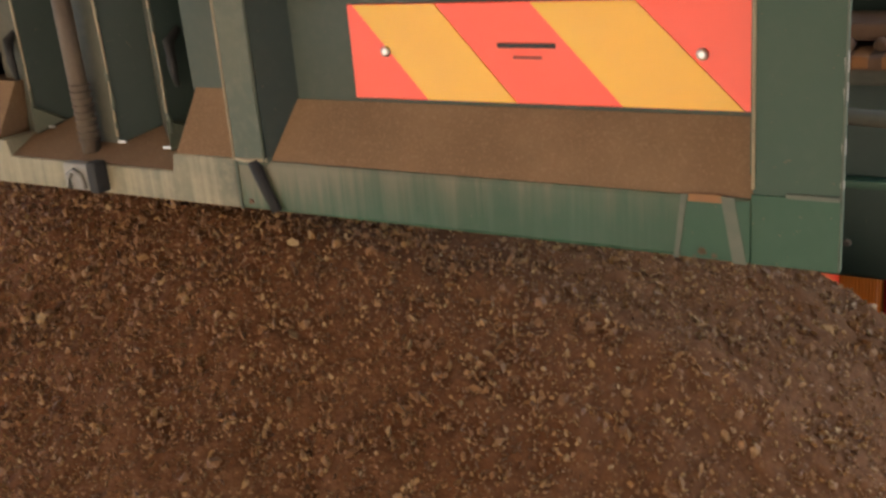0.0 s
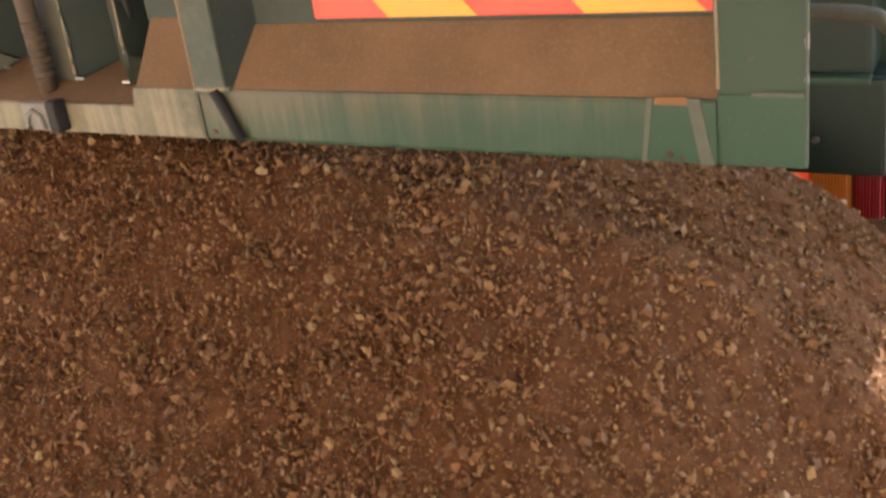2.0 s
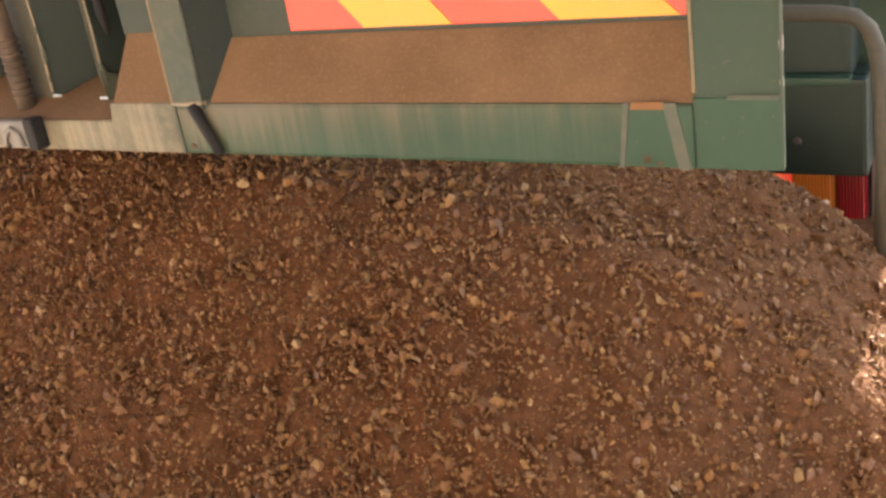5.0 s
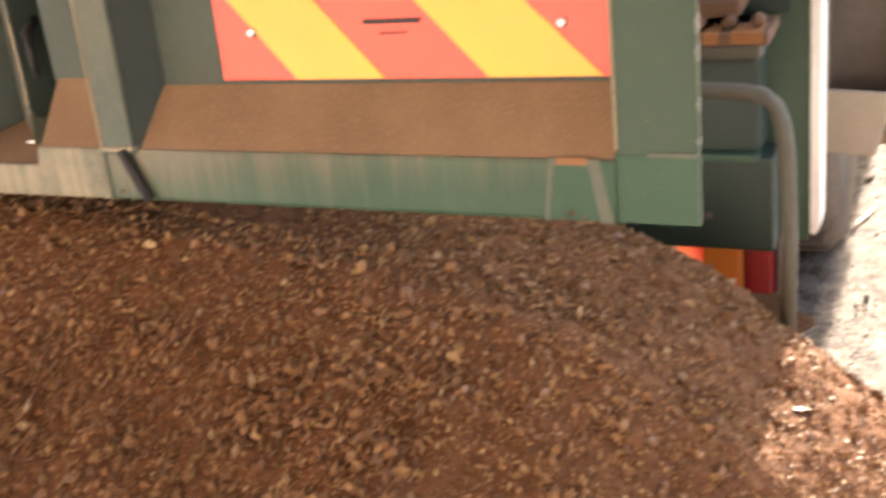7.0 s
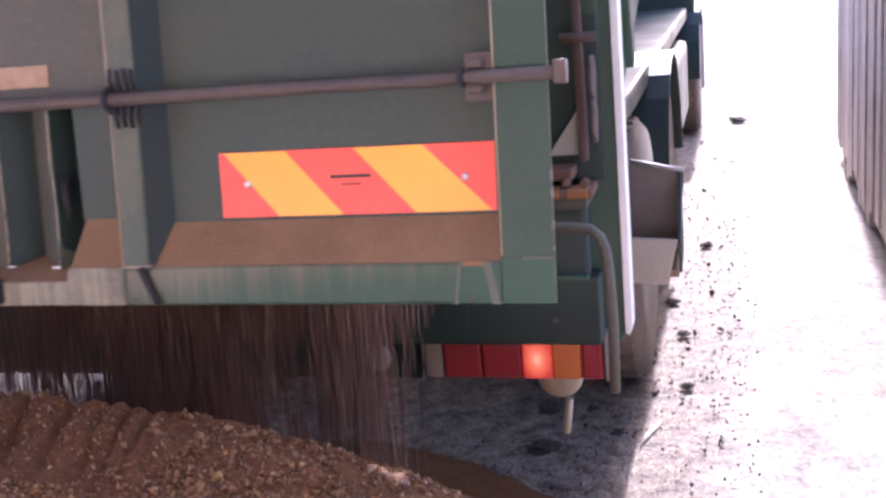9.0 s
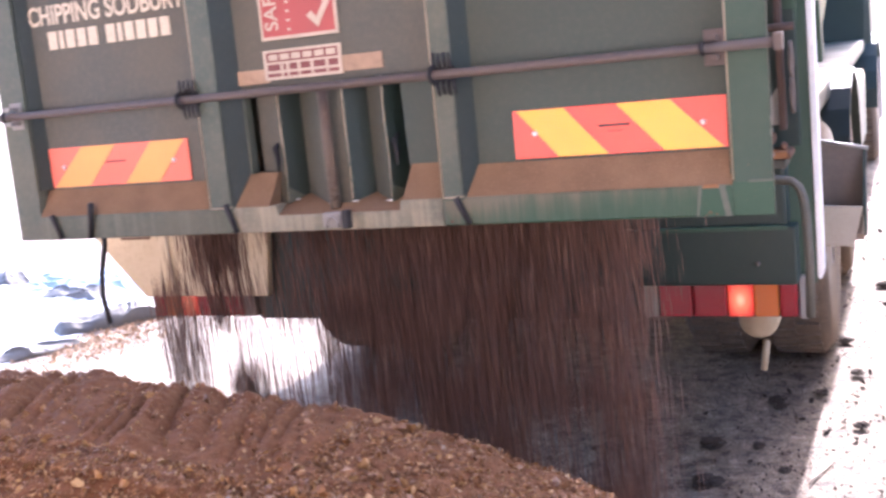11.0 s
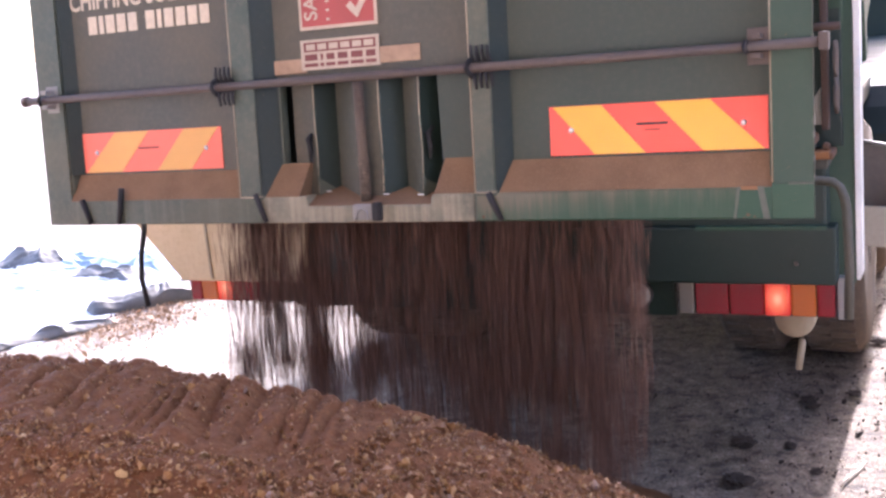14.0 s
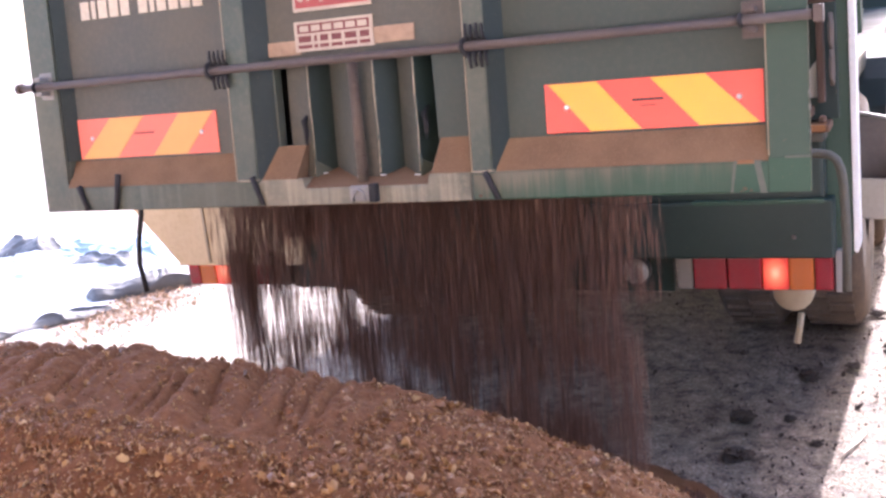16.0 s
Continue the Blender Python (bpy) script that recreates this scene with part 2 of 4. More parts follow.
_c = mix(_t, ramp(_t, _pat, (0.50, (0, 0, 0)), (0.59, (0.30, 0.30, 0.30))), _c, (0.10, 0.080, 0.062))
# wet mud trodden along the lorry's track, ending in a ragged line
_clods = noise_of(_t, _v, 13.0, 7, 0.75)
_grit = noise_of(_t, _v, 95.0, 3, 0.7)
_mud = ramp(_t, _clods, (0.39, (0.034, 0.024, 0.016)), (0.45, (0.145, 0.112, 0.080)), (0.56, (0.24, 0.192, 0.142)), (0.66, (0.36, 0.30, 0.235)))
_mud = mix(_t, ramp(_t, _grit, (0.51, (0, 0, 0)), (0.60, (0.75, 0.75, 0.75))), _mud, (0.052, 0.042, 0.034))
_mud = mix(_t, ramp(_t, _grit, (0.33, (0.7, 0.7, 0.7)), (0.41, (0, 0, 0))), _mud, (0.42, 0.385, 0.34))
_sep = _t.nodes.new("ShaderNodeSeparateXYZ")
_t.links.new(_v, _sep.inputs[0])
_off = _t.nodes.new("ShaderNodeMath")
_off.operation = "SUBTRACT"
_t.links.new(_sep.outputs[0], _off.inputs[0])
_off.inputs[1].default_value = 0.20
_abs = _t.nodes.new("ShaderNodeMath")
_abs.operation = "ABSOLUTE"
_t.links.new(_off.outputs[0], _abs.inputs[0])
_rag = _t.nodes.new("ShaderNodeMath")
_rag.operation = "MULTIPLY_ADD"
_t.links.new(noise_of(_t, _v, 5.0, 5, 0.7), _rag.inputs[0])
_rag.inputs[1].default_value = 0.7
_t.links.new(_abs.outputs[0], _rag.inputs[2])
_band = _t.nodes.new("ShaderNodeMapRange")
_band.inputs[1].default_value, _band.inputs[2].default_value = 1.72, 1.52
_t.links.new(_rag.outputs[0], _band.inputs[0])
_c = mix(_t, ramp(_t, _band.outputs[0], (0.0, (0, 0, 0)), (1.0, (0.9, 0.9, 0.9))), _c, _mud)
_t.links.new(_c, _b.inputs["Base Color"])
_t.links.new(ramp(_t, _clods, (0.35, (0.62,) * 3), (0.65, (0.88,) * 3)), _b.inputs["Roughness"])
bump(_t, _b, mix(_t, 0.5, _fin, _clods), 0.8, 0.025)
_b.inputs["Specular IOR Level"].default_value = 0.10

FOG = plain("clear_ribbed_lens", (0.30, 0.26, 0.21), 0.22, vary=0.3, scale=120)
MUD = plain("dark_mud", (0.068, 0.053, 0.042), 0.9, vary=0.4, scale=40)
MUD.node_tree.nodes["Principled BSDF"].inputs["Specular IOR Level"].default_value = 0.08
TARP_WHITE = painted("white_sheeting", (0.36, 0.40, 0.45), (0.24, 0.25, 0.26), 0.35, dirt=0.35)
TARP_BLUE = painted("blue_sheeting", (0.16, 0.25, 0.36), (0.26, 0.29, 0.33), 0.35, dirt=0.4)
TARP_GREY = painted("grey_sheeting", (0.085, 0.082, 0.072), (0.15, 0.138, 0.118), 0.5, dirt=0.5)
TIMBER, _t, _b = material("weathered_timber", 0.85)
_v = coords(_t, (1, 18, 1.2))
_n = noise_of(_t, _v, 3.0, 6, 0.65)
_oi = _t.nodes.new("ShaderNodeObjectInfo")
_c = ramp(_t, _n, (0.3, (0.34, 0.27, 0.25)), (0.55, (0.60, 0.54, 0.51)), (0.75, (0.74, 0.70, 0.67)))
_c = mix(_t, ramp(_t, _oi.outputs["Random"], (0.0, (0, 0, 0)), (1.0, (0.5, 0.5, 0.5))), _c, (0.25, 0.19, 0.16))
_t.links.new(_c, _b.inputs["Base Color"])
bump(_t, _b, _n, 0.5, 0.01)

# ---------------------------------------------------------------- mesh helpers


def box(bm, x0, x1, y0, y1, z0, z1):
    r = bmesh.ops.create_cube(bm, size=1)
    bmesh.ops.scale(bm, vec=(x1 - x0, y1 - y0, z1 - z0), verts=r["verts"])
    bmesh.ops.translate(bm, vec=((x0 + x1) / 2, (y0 + y1) / 2, (z0 + z1) / 2), verts=r["verts"])
    return r["verts"]


def boxes(*dims, bevel=0.004):
    bm = bmesh.new()
    for dd in dims:
        box(bm, *dd)
    if bevel:
        bmesh.ops.bevel(bm, geom=bm.edges[:], offset=bevel, segments=2, affect="EDGES", profile=0.6)
    return bm


def prism(profile, x0, x1, bevel=0.0):
    """A profile of (y, z) drawn out along x."""
    bm = bmesh.new()
    a = [bm.verts.new((x0, y, z)) for y, z in profile]
    b = [bm.verts.new((x1, y, z)) for y, z in profile]
    n = len(profile)
    bm.faces.new(a[::-1])
    bm.faces.new(b)
    for i in range(n):
        bm.faces.new((a[i], a[(i + 1) % n], b[(i + 1) % n], b[i]))
    bmesh.ops.recalc_face_normals(bm, faces=bm.faces[:])
    if bevel:
        bmesh.ops.bevel(bm, geom=bm.edges[:], offset=bevel, segments=2, affect="EDGES", profile=0.6)
    return bm


def plate(points, y0, y1, bevel=0.0):
    """An outline of (x, z) with thickness from y0 to y1."""
    bm = bmesh.new()
    a = [bm.verts.new((x, y0, z)) for x, z in points]
    b = [bm.verts.new((x, y1, z)) for x, z in points]
    n = len(points)
    bm.faces.new(a)
    bm.faces.new(b[::-1])
    for i in range(n):
        bm.faces.new((a[i], b[i], b[(i + 1) % n], a[(i + 1) % n]))
    bmesh.ops.recalc_face_normals(bm, faces=bm.faces[:])
    if bevel:
        bmesh.ops.bevel(bm, geom=bm.edges[:], offset=bevel, segments=2, affect="EDGES", profile=0.6)
    return bm


def tube(points, radius, sides=10, bm=None):
    """A round bar along a line of points."""
    bm = bm or bmesh.new()
    pts = [Vector(p) for p in points]
    rings = []
    for i, p in enumerate(pts):
        way = (pts[min(i + 1, len(pts) - 1)] - pts[max(i - 1, 0)]).normalized()
        side = way.cross((0.13, 0.21, 0.97) if abs(way.z) < 0.9 else (1, 0.1, 0)).normalized()
        up = side.cross(way)
        r = radius[i] if isinstance(radius, (list, tuple)) else radius
        rings.append([bm.verts.new(p + r * (math.cos(a) * side + math.sin(a) * up))
                      for a in (2 * math.pi * k / sides for k in range(sides))])
    for a, b in zip(rings, rings[1:]):
        for k in range(sides):
            f = bm.faces.new((a[k], a[(k + 1) % sides], b[(k + 1) % sides], b[k]))
            f.smooth = True
    bm.faces.new(rings[0][::-1])
    bm.faces.new(rings[-1])
    bmesh.ops.recalc_face_normals(bm, faces=bm.faces[:])
    return bm


def lathe(profile, axis="X", sides=32):
    """A profile of (along, radius) turned about an axis."""
    bm = bmesh.new()
    rings = []
    for a, r in profile:
        ring = []
        for k in range(sides):
            c, s = math.cos(2 * math.pi * k / sides) * r, math.sin(2 * math.pi * k / sides) * r
            ring.append(bm.verts.new((a, c, s) if axis == "X" else ((c, a, s) if axis == "Y" else (c, s, a))))
        rings.append(ring)
    for a, b in zip(rings, rings[1:]):
        for k in range(sides):
            bm.faces.new((a[k], a[(k + 1) % sides], b[(k + 1) % sides], b[k])).smooth = True
    bm.faces.new(rings[0])
    bm.faces.new(rings[-1])
    bmesh.ops.recalc_face_normals(bm, faces=bm.faces[:])
    return bm


def mesh_of(name, bm, *mats):
    me = bpy.data.meshes.new(name)
    bm.to_mesh(me)
    bm.free()
    for m in mats:
        me.materials.append(m)
    return me


def part(name, bm, mat, parent, label="", at=None):
    ob = new(name, mesh_of(name, bm, *(mat if isinstance(mat, tuple) else (mat,))))
    ob.parent = parent
    if at is not None:
        ob.matrix_basis = at
    return tagged(ob, label)


def smooth_noise(x, y, s=0.0):
    return noise.noise((x, y, s))


# ---------------------------------------------------------------- ground
def build_ground():
    bm = bmesh.new()
    xs = [-600, -60, -20, -10] + [-6 + 0.25 * i for i in range(49)] + [10, 20, 60, 600]
    ys = [-600, -60, -20, -10, -4] + [-2 + 0.25 * i for i in range(61)] + [18, 25, 40, 80, 200, 900]
    grid = [[bm.verts.new((x, y, 0.012 * smooth_noise(x * 1.3, y * 1.3, 3) - 0.012 if abs(x) < 6 and -3 < y < 14 else -0.012))
             for x in xs] for y in ys]
    for j in range(len(ys) - 1):
        for i in range(len(xs) - 1):
            bm.faces.new((grid[j][i], grid[j][i + 1], grid[j + 1][i + 1], grid[j + 1][i])).smooth = True
    ob = new("ground", mesh_of("ground", bm, YARD))
    tagged(ob, "worn grey concrete yard strewn with trodden mud", "ground", kind="structure")


build_ground()


def build_unseen_shed():
    """Unseen open-fronted shed, added over the camera to block sky and warm the bounce."""
    back = new("wall_south_unseen", mesh_of("wall_south_unseen", boxes((-5.0, 3.5, -5.2, -5.0, -0.05, 4.4), bevel=0), TIMBER))
    tagged(back, "unseen board wall added behind the camera to shape the light", "wall", kind="structure")
    side = new("wall_side_unseen", mesh_of("wall_side_unseen", boxes((3.3, 3.5, -5.0, -0.9, -0.05, 4.42), bevel=0), TIMBER))
    tagged(side, "unseen board wall added beside the camera to shape the light", "wall", kind="structure")
    # added roof, never in view: cuts the skylight from above
    roof = new("ceiling", mesh_of("ceiling", prism([(-5.4, 4.4), (0.4, 4.9), (0.4, 5.0), (-5.4, 4.5)], -5.2, 3.6), TIMBER))
    tagged(roof, "unseen boarded roof added to block the overhead sky", "ceiling", kind="structure")


build_unseen_shed()

# ---------------------------------------------------------------- the heap
CREST = [(-3.2, 0.0), (-2.6, 0.35), (-2.0, 0.78), (-1.5, 0.93), (-0.7, 0.98), (0.0, 0.985), (0.15, 0.98), (0.4, 0.955), (0.52, 0.935),
         (0.73, 0.915), (0.87, 0.88), (1.0, 0.83), (1.1, 0.78), (1.2, 0.71), (1.3, 0.64), (1.4, 0.565), (1.6, 0.42), (1.9, 0.2), (2.2, -0.03), (3.5, -0.4)]
CX, CZ = [p[0] for p in CREST], [p[1] for p in CREST]


def heap_height(x, y):
    c = float(np.interp(x, CX, CZ))
    d = y - 0.2
    if d < 0:
        z = c - 0.10 * min(-d, 0.24) - 0.60 * max(0.0, -d - 0.24)
    else:
        z = c - 0.15 * min(d, 0.12) - 1.15 * max(0.0, d - 0.12)
    # scrape marks across the top, left by the foot of the gate
    top = min(1.0, max(0.0, (y - 0.02) / 0.07)) * min(1.0, max(0.0, (0.42 - y) / 0.16))
    if x < 0.8 and top > 0:
        u = x + 0.33 * y
        fade = min(1.0, (0.8 - x) / 0.5)
        g = 1 - abs(math.sin(68 * u + 4.5 * smooth_noise(u * 4.5, y * 0.9, 9) + 0.8 * smooth_noise(u * 14, y * 5, 4)))
        deep = max(0.06, 0.45 + 1.5 * smooth_noise(u * 8, y * 1.5, 13))
        z -= fade * 0.034 * top * g * g * deep
        z += fade * 0.006 * top * smooth_noise(u * 60, y * 4, 3)
    z += 0.022 * smooth_noise(x * 3.1, y * 3.1, 1) + 0.012 * smooth_noise(x * 9, y * 9, 5)
    return z


def d_top(x, y):
    return (1.0 if 0.03 < y < 0.46 else 0.0) * min(1.0, max(0.0, (0.8 - x) / 0.4))


def flakes(spots, rng, small=(0.002, 0.0052), share_big=0.045, big=(0.0056, 0.0115), flat=0.5, long=1.3):
    """Vertices and faces of many chips: six-cornered slabs, each at its own angle."""
    verts, faces = [], []
    for (x, y, z) in spots:
        lo, hi = big if rng.random() < share_big else small
        r = lo + (hi - lo) * rng.random() ** 1.6
        q = Euler((rng.random() * 6.3, rng.random() * 6.3, rng.random() * 6.3)).to_matrix()
        ex = r * (1 + (long - 1) * rng.random())
        ey, ez = r * (0.6 + 0.4 * rng.random()), r * flat * (0.6 + 0.6 * rng.random())
        b = len(verts)
        for sx, sy, sz in ((1, 0.2, 0.3), (0.3, 1, -0.2), (-0.9, 0.5, 0.2), (-0.7, -0.8, -0.3), (0.5, -0.9, 0.1), (0.05, 0, 1), (0, 0.1, -1)):
            v = q @ Vector((sx * ex, sy * ey, sz * ez))
            verts.append((x + v.x, y + v.y, z + v.z))
        for k in range(5):
            faces.append((b + k, b + (k + 1) % 5, b + 5))
            faces.append((b + (k + 1) % 5, b + k, b + 6))
    return verts, faces


def from_lists(name, verts, faces, mat):
    me = bpy.data.meshes.new(name)
    me.from_pydata(verts, [], faces)
    me.materials.append(mat)
    return me


def build_heap():
    bm = bmesh.new()
    xs = np.concatenate([np.linspace(-3.2, -1.0, 70, endpoint=False), np.linspace(-1.0, 1.75, 520, endpoint=False), np.linspace(1.75, 2.4, 30)])
    ys = np.concatenate([np.linspace(-1.75, -0.75, 50, endpoint=False), np.linspace(-0.75, 0.50, 210, endpoint=False), np.linspace(0.50, 1.25, 26)])
    nx, ny = len(xs) - 1, len(ys) - 1
    rows = []
    for y in ys:
        row = []
        for x in xs:
            x, y = float(x), float(y)
            z = heap_height(x, y) + 0.007 * smooth_noise(x * 26, y * 26, 2) + 0.004 * smooth_noise(x * 60, y * 60, 7)
            row.append(bm.verts.new((x, y, max(z, -0.05))))
        rows.append(row)
    for j in range(ny):
        for i in range(nx):
            bm.faces.new((rows[j][i], rows[j][i + 1], rows[j + 1][i + 1], rows[j + 1][i])).smooth = True
    heap = new("compost_heap", mesh_of("compost_heap", bm, SOIL))
    tagged(heap, "heap of moist brown compost and wood chip on the yard", "heap", kind="stuff")
    rng = random.Random(5)
    spots = []
    while len(spots) < 64000:
        x, y = rng.uniform(-0.8, 1.7), rng.uniform(-0.85, 0.40)
        if d_top(x, y) > 0.35 and rng.random() < 0.85:
            continue
        z = heap_height(x, y)
        if z > 0.02:
            spots.append((x, y, z + rng.uniform(-0.002, 0.0035)))
    ob = new("loose_chips", from_lists("loose_chips", *flakes(spots, rng), CHIP))
    ob.parent = heap
    tagged(ob, "loose flakes of pale and dark wood chip", kind="stuff")


build_heap()


def build_slides():
    """Loose skins of chips that slip down the heap as it grows."""
    rng = random.Random(11)
    made = []
    zones = [((0.55, 1.25), (0.28, -0.29)), ((0.05, 0.75), (0.22, -0.26)), ((-0.55, 0.2), (0.14, -0.24))]
    for k, ((x0, x1), shift) in enumerate(zones):
        spots = []
        for _ in range(4200):
            x, y = rng.uniform(x0, x1), rng.uniform(-0.95, 0.1)
            spots.append((x, y, heap_height(x, y) + rng.uniform(0.0, 0.009)))
        ob = new("sliding_chips", from_lists("sliding_chips", *flakes(spots, rng, share_big=0.16), CHIP))
        tagged(ob, "thin skin of wood chip slipping down the heap", "wood chip", "sliding chips", "stuff")
        made.append((ob, shift))
    return made


SLIDES = build_slides()

# ---------------------------------------------------------------- the truck
HINGE = 1.15            # hinge above the gate's lower edge
GATE_FOOT = 1.021
truck = new("tipper_truck")
tagged(truck, "dark green tipper lorry tipping its load, tailgate hanging open", "lorry")


def prism_up(profile, z0, z1):
    """An upright prism over a plan outline; z0 may be a height for each corner."""
    bm = bmesh.new()
    low = z0 if isinstance(z0, (list, tuple)) else [z0] * len(profile)
    a = [bm.verts.new((x, y, z)) for (x, y), z in zip(profile, low)]
    b = [bm.verts.new((x, y, z1)) for x, y in profile]
    n = len(profile)
    for i in range(n):
        bm.faces.new((a[i], a[(i + 1) % n], b[(i + 1) % n], b[i]))
    bm.faces.new(a)
    bm.faces.new(b)
    bmesh.ops.recalc_face_normals(bm, faces=bm.faces[:])
    return bm


def lift(bm):
    bmesh.ops.translate(bm, vec=(0, 0, -HINGE), verts=bm.verts[:])
    return bm


def build_tailgate():
    # main panel in three fields, the middle one with a hatch cut through
    bm = plate([(-1.12, 0.10), (-0.40, 0.10), (-0.40, 0.41), (0.40, 0.41), (0.40, 1.16), (-1.12, 1.16)], 0.0, 0.012)
    gate = part("tailgate", lift(bm), GREEN_PANEL, truck, "dusty green steel tailgate, swung out at its foot")

    def add(name, bm, mat, label=""):
        return part(name, lift(bm), mat, gate, label)

    add("field_panel", boxes((0.40, 1.15, 0.0, 0.012, 0.10, 1.16), bevel=0), GREEN_FIELD, "green steel field of the tailgate")
    # outer posts
    for x0, x1 in ((1.132, 1.230), (-1.222, -1.118)):
        xi = x0 if x0 > 0 else x1
        add("post", boxes((x0, x1, -0.045, -0.034, 0.0, 1.2), bevel=0.002), GREEN if x0 > 0 else POST)
        if x0 > 0:
            add("post_foot", boxes((x0 - 0.001, x1 + 0.0008, -0.0475, -0.0452, 0.0, 0.084), bevel=0.0008), GREEN_CLEAN, "rubbed bright green post foot")
            # thin pale bars along the edges draw both wear and the edge highlight
            add("worn_edge", tube([(x0 + 0.001, -0.0455, 0.09), (x0, -0.0458, 0.5), (x0 + 0.001, -0.0455, 1.1)], 0.0022, 6), TAN)
            add("worn_edge", tube([(x1 - 0.0005, -0.0465, 0.002), (x1, -0.0462, 0.4), (x1 - 0.0005, -0.0455, 1.1)], 0.0014, 6), STRIP)
        if x0 < 0:
            add("post_flank", prism_up([(-1.120, -0.036), (-1.112, -0.036), (-1.086, 0.0), (-1.100, 0.0)], 0.165, 1.2), FLANK_SHADE)
        add("post_web", boxes((xi - 0.006, xi + 0.006, -0.034, 0.0, 0.08, 1.2), bevel=0), GREEN if x0 > 0 else POST)
    # inner posts: folded channels with a slanting flank
    for x0, w, f in ((0.350, 0.062, 0.032), (-0.430, 0.080, 0.046)):
        bm = bmesh.new()
        prof = [(x0, -0.055), (x0 + w, -0.055), (x0 + w + f, 0.004), (x0 - 0.006, 0.004)]
        a = [bm.verts.new((x, y, 0.07)) for x, y in prof]
        b = [bm.verts.new((x, y, 1.18)) for x, y in prof]
        for i in range(4):
            bm.faces.new((a[i], a[(i + 1) % 4], b[(i + 1) % 4], b[i]))
        bm.faces.new(a)
        bm.faces.new(b)
        bmesh.ops.recalc_face_normals(bm, faces=bm.faces[:])
        bmesh.ops.bevel(bm, geom=bm.edges[:], offset=0.004, segments=2, affect="EDGES")
        add("post", bm, POST)
        # thin sheet over the flank, its dark colour standing for shade
        add("post_flank", prism_up([(x0 + w + 0.002, -0.0525), (x0 + w + f + 0.003, 0.002), (x0 + w + f, 0.003), (x0 + w - 0.001, -0.0525)], 0.085, 1.17), FLANK_SHADE, "slanting green flank of the post, darkened for shade")
        # pale edge bars again: rubbed paint together with a painted highlight
        add("worn_edge", tube([(x0 + 0.001, -0.054, 0.079), (x0 + 0.001, -0.054, 1.17)], 0.0022, 6), TAN)
        add("worn_edge", tube([(x0 + w - 0.001, -0.0545, 0.079), (x0 + w - 0.001, -0.0545, 1.17)], 0.0022, 6), STRIP)
        add("weld_seam", tube([(x0 - 0.002, -0.052, 0.080), (x0 + w * 0.4, -0.056, 0.079), (x0 + w + 0.002, -0.053, 0.081)], 0.0032, 6), TAN)
    # top rail
    add("top_rail", boxes((-1.118, 1.132, -0.04, 0.05, 1.10, 1.2)), GREEN)
    # lower beam, thin in the middle where it dips under the hatch
    add("lower_beam", boxes((0.345, 1.132, -0.050, 0.03, 0.0, 0.079), bevel=0.006), GREEN_STREAKED, "green beam with pale run marks")
    add("lower_beam", boxes((-1.118, -0.36, -0.050, 0.03, 0.0, 0.079), bevel=0.006), OLIVE_BEAM, "dusty olive green beam")
    # middle length: bounced sun is put into its pale colour
    add("lower_beam", plate([(-0.36, 0.0), (0.345, 0.0), (0.345, 0.079), (0.215, 0.079), (0.21, 0.05), (-0.19, 0.05), (-0.20, 0.079), (-0.36, 0.079)],
                            -0.050, 0.03, 0.004), LIT_BEAM)
    # sloping ledges covered in dust
    for x0, x1 in ((0.419, 1.132), (-1.118, -0.436)):
        add("ledge", prism([(-0.047, 0.079), (-0.002, 0.163), (0.010, 0.163), (0.010, 0.07), (-0.03, 0.07)], x0, x1, 0.0), DUST, "sloping ledge under brown dust")
    add("ledge", prism([(-0.047, 0.052), (0.07, 0.10), (0.15, 0.10), (0.15, 0.04), (-0.03, 0.04)], -0.20, 0.215, 0.0), DUST, "hatch sill under brown dust")
    # short dusty ledges beside the hatch, cut off at a slant
    for b0, b1, t0, t1 in ((0.222, 0.350, 0.240, 0.350), (-0.346, -0.222, -0.318, -0.205)):
        bm = bmesh.new()
        front = [bm.verts.new((b0, -0.047, 0.079)), bm.verts.new((b1, -0.047, 0.079)), bm.verts.new((t1, -0.001, 0.175)), bm.verts.new((t0, -0.001, 0.175))]
        back = [bm.verts.new((b0, 0.06, 0.079)), bm.verts.new((b1, 0.06, 0.079)), bm.verts.new((t1, 0.06, 0.175)), bm.verts.new((t0, 0.06, 0.175))]
        bm.faces.new(front)
        bm.faces.new(back[::-1])
        for k in range(4):
            bm.faces.new((front[k], front[(k + 1) % 4], back[(k + 1) % 4], back[k]))
        bmesh.ops.recalc_face_normals(bm, faces=bm.faces[:])
        add("ledge", bm, DUST, "short slanting ledge under brown dust")
    # hatch recess with its back wall, plates, ribs and slide bar; dark green recess walls stand for its shade
    add("hatch_door", boxes((-0.40, 0.40, 0.150, 0.160, 0.05, 0.46), bevel=0), GREEN_DARK, "recessed green hatch door, darkened for shade")
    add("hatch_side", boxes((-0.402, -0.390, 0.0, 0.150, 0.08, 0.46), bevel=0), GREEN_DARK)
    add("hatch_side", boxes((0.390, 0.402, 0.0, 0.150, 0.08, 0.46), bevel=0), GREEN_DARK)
    # head added to keep sun from leaking onto the thread
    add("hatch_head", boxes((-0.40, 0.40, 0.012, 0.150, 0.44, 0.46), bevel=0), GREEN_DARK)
    add("hatch_plate", plate([(0.232, 0.17), (0.352, 0.17), (0.352, 0.42), (0.226, 0.42)], 0.0, 0.05, 0.003), GREEN_FIELD, "dusty green flush plate")
    # folded sheet of the hatch: lit folds painted pale, those turned away painted dark
    def sill(y):
        return 0.054 + (y + 0.047) * 0.41

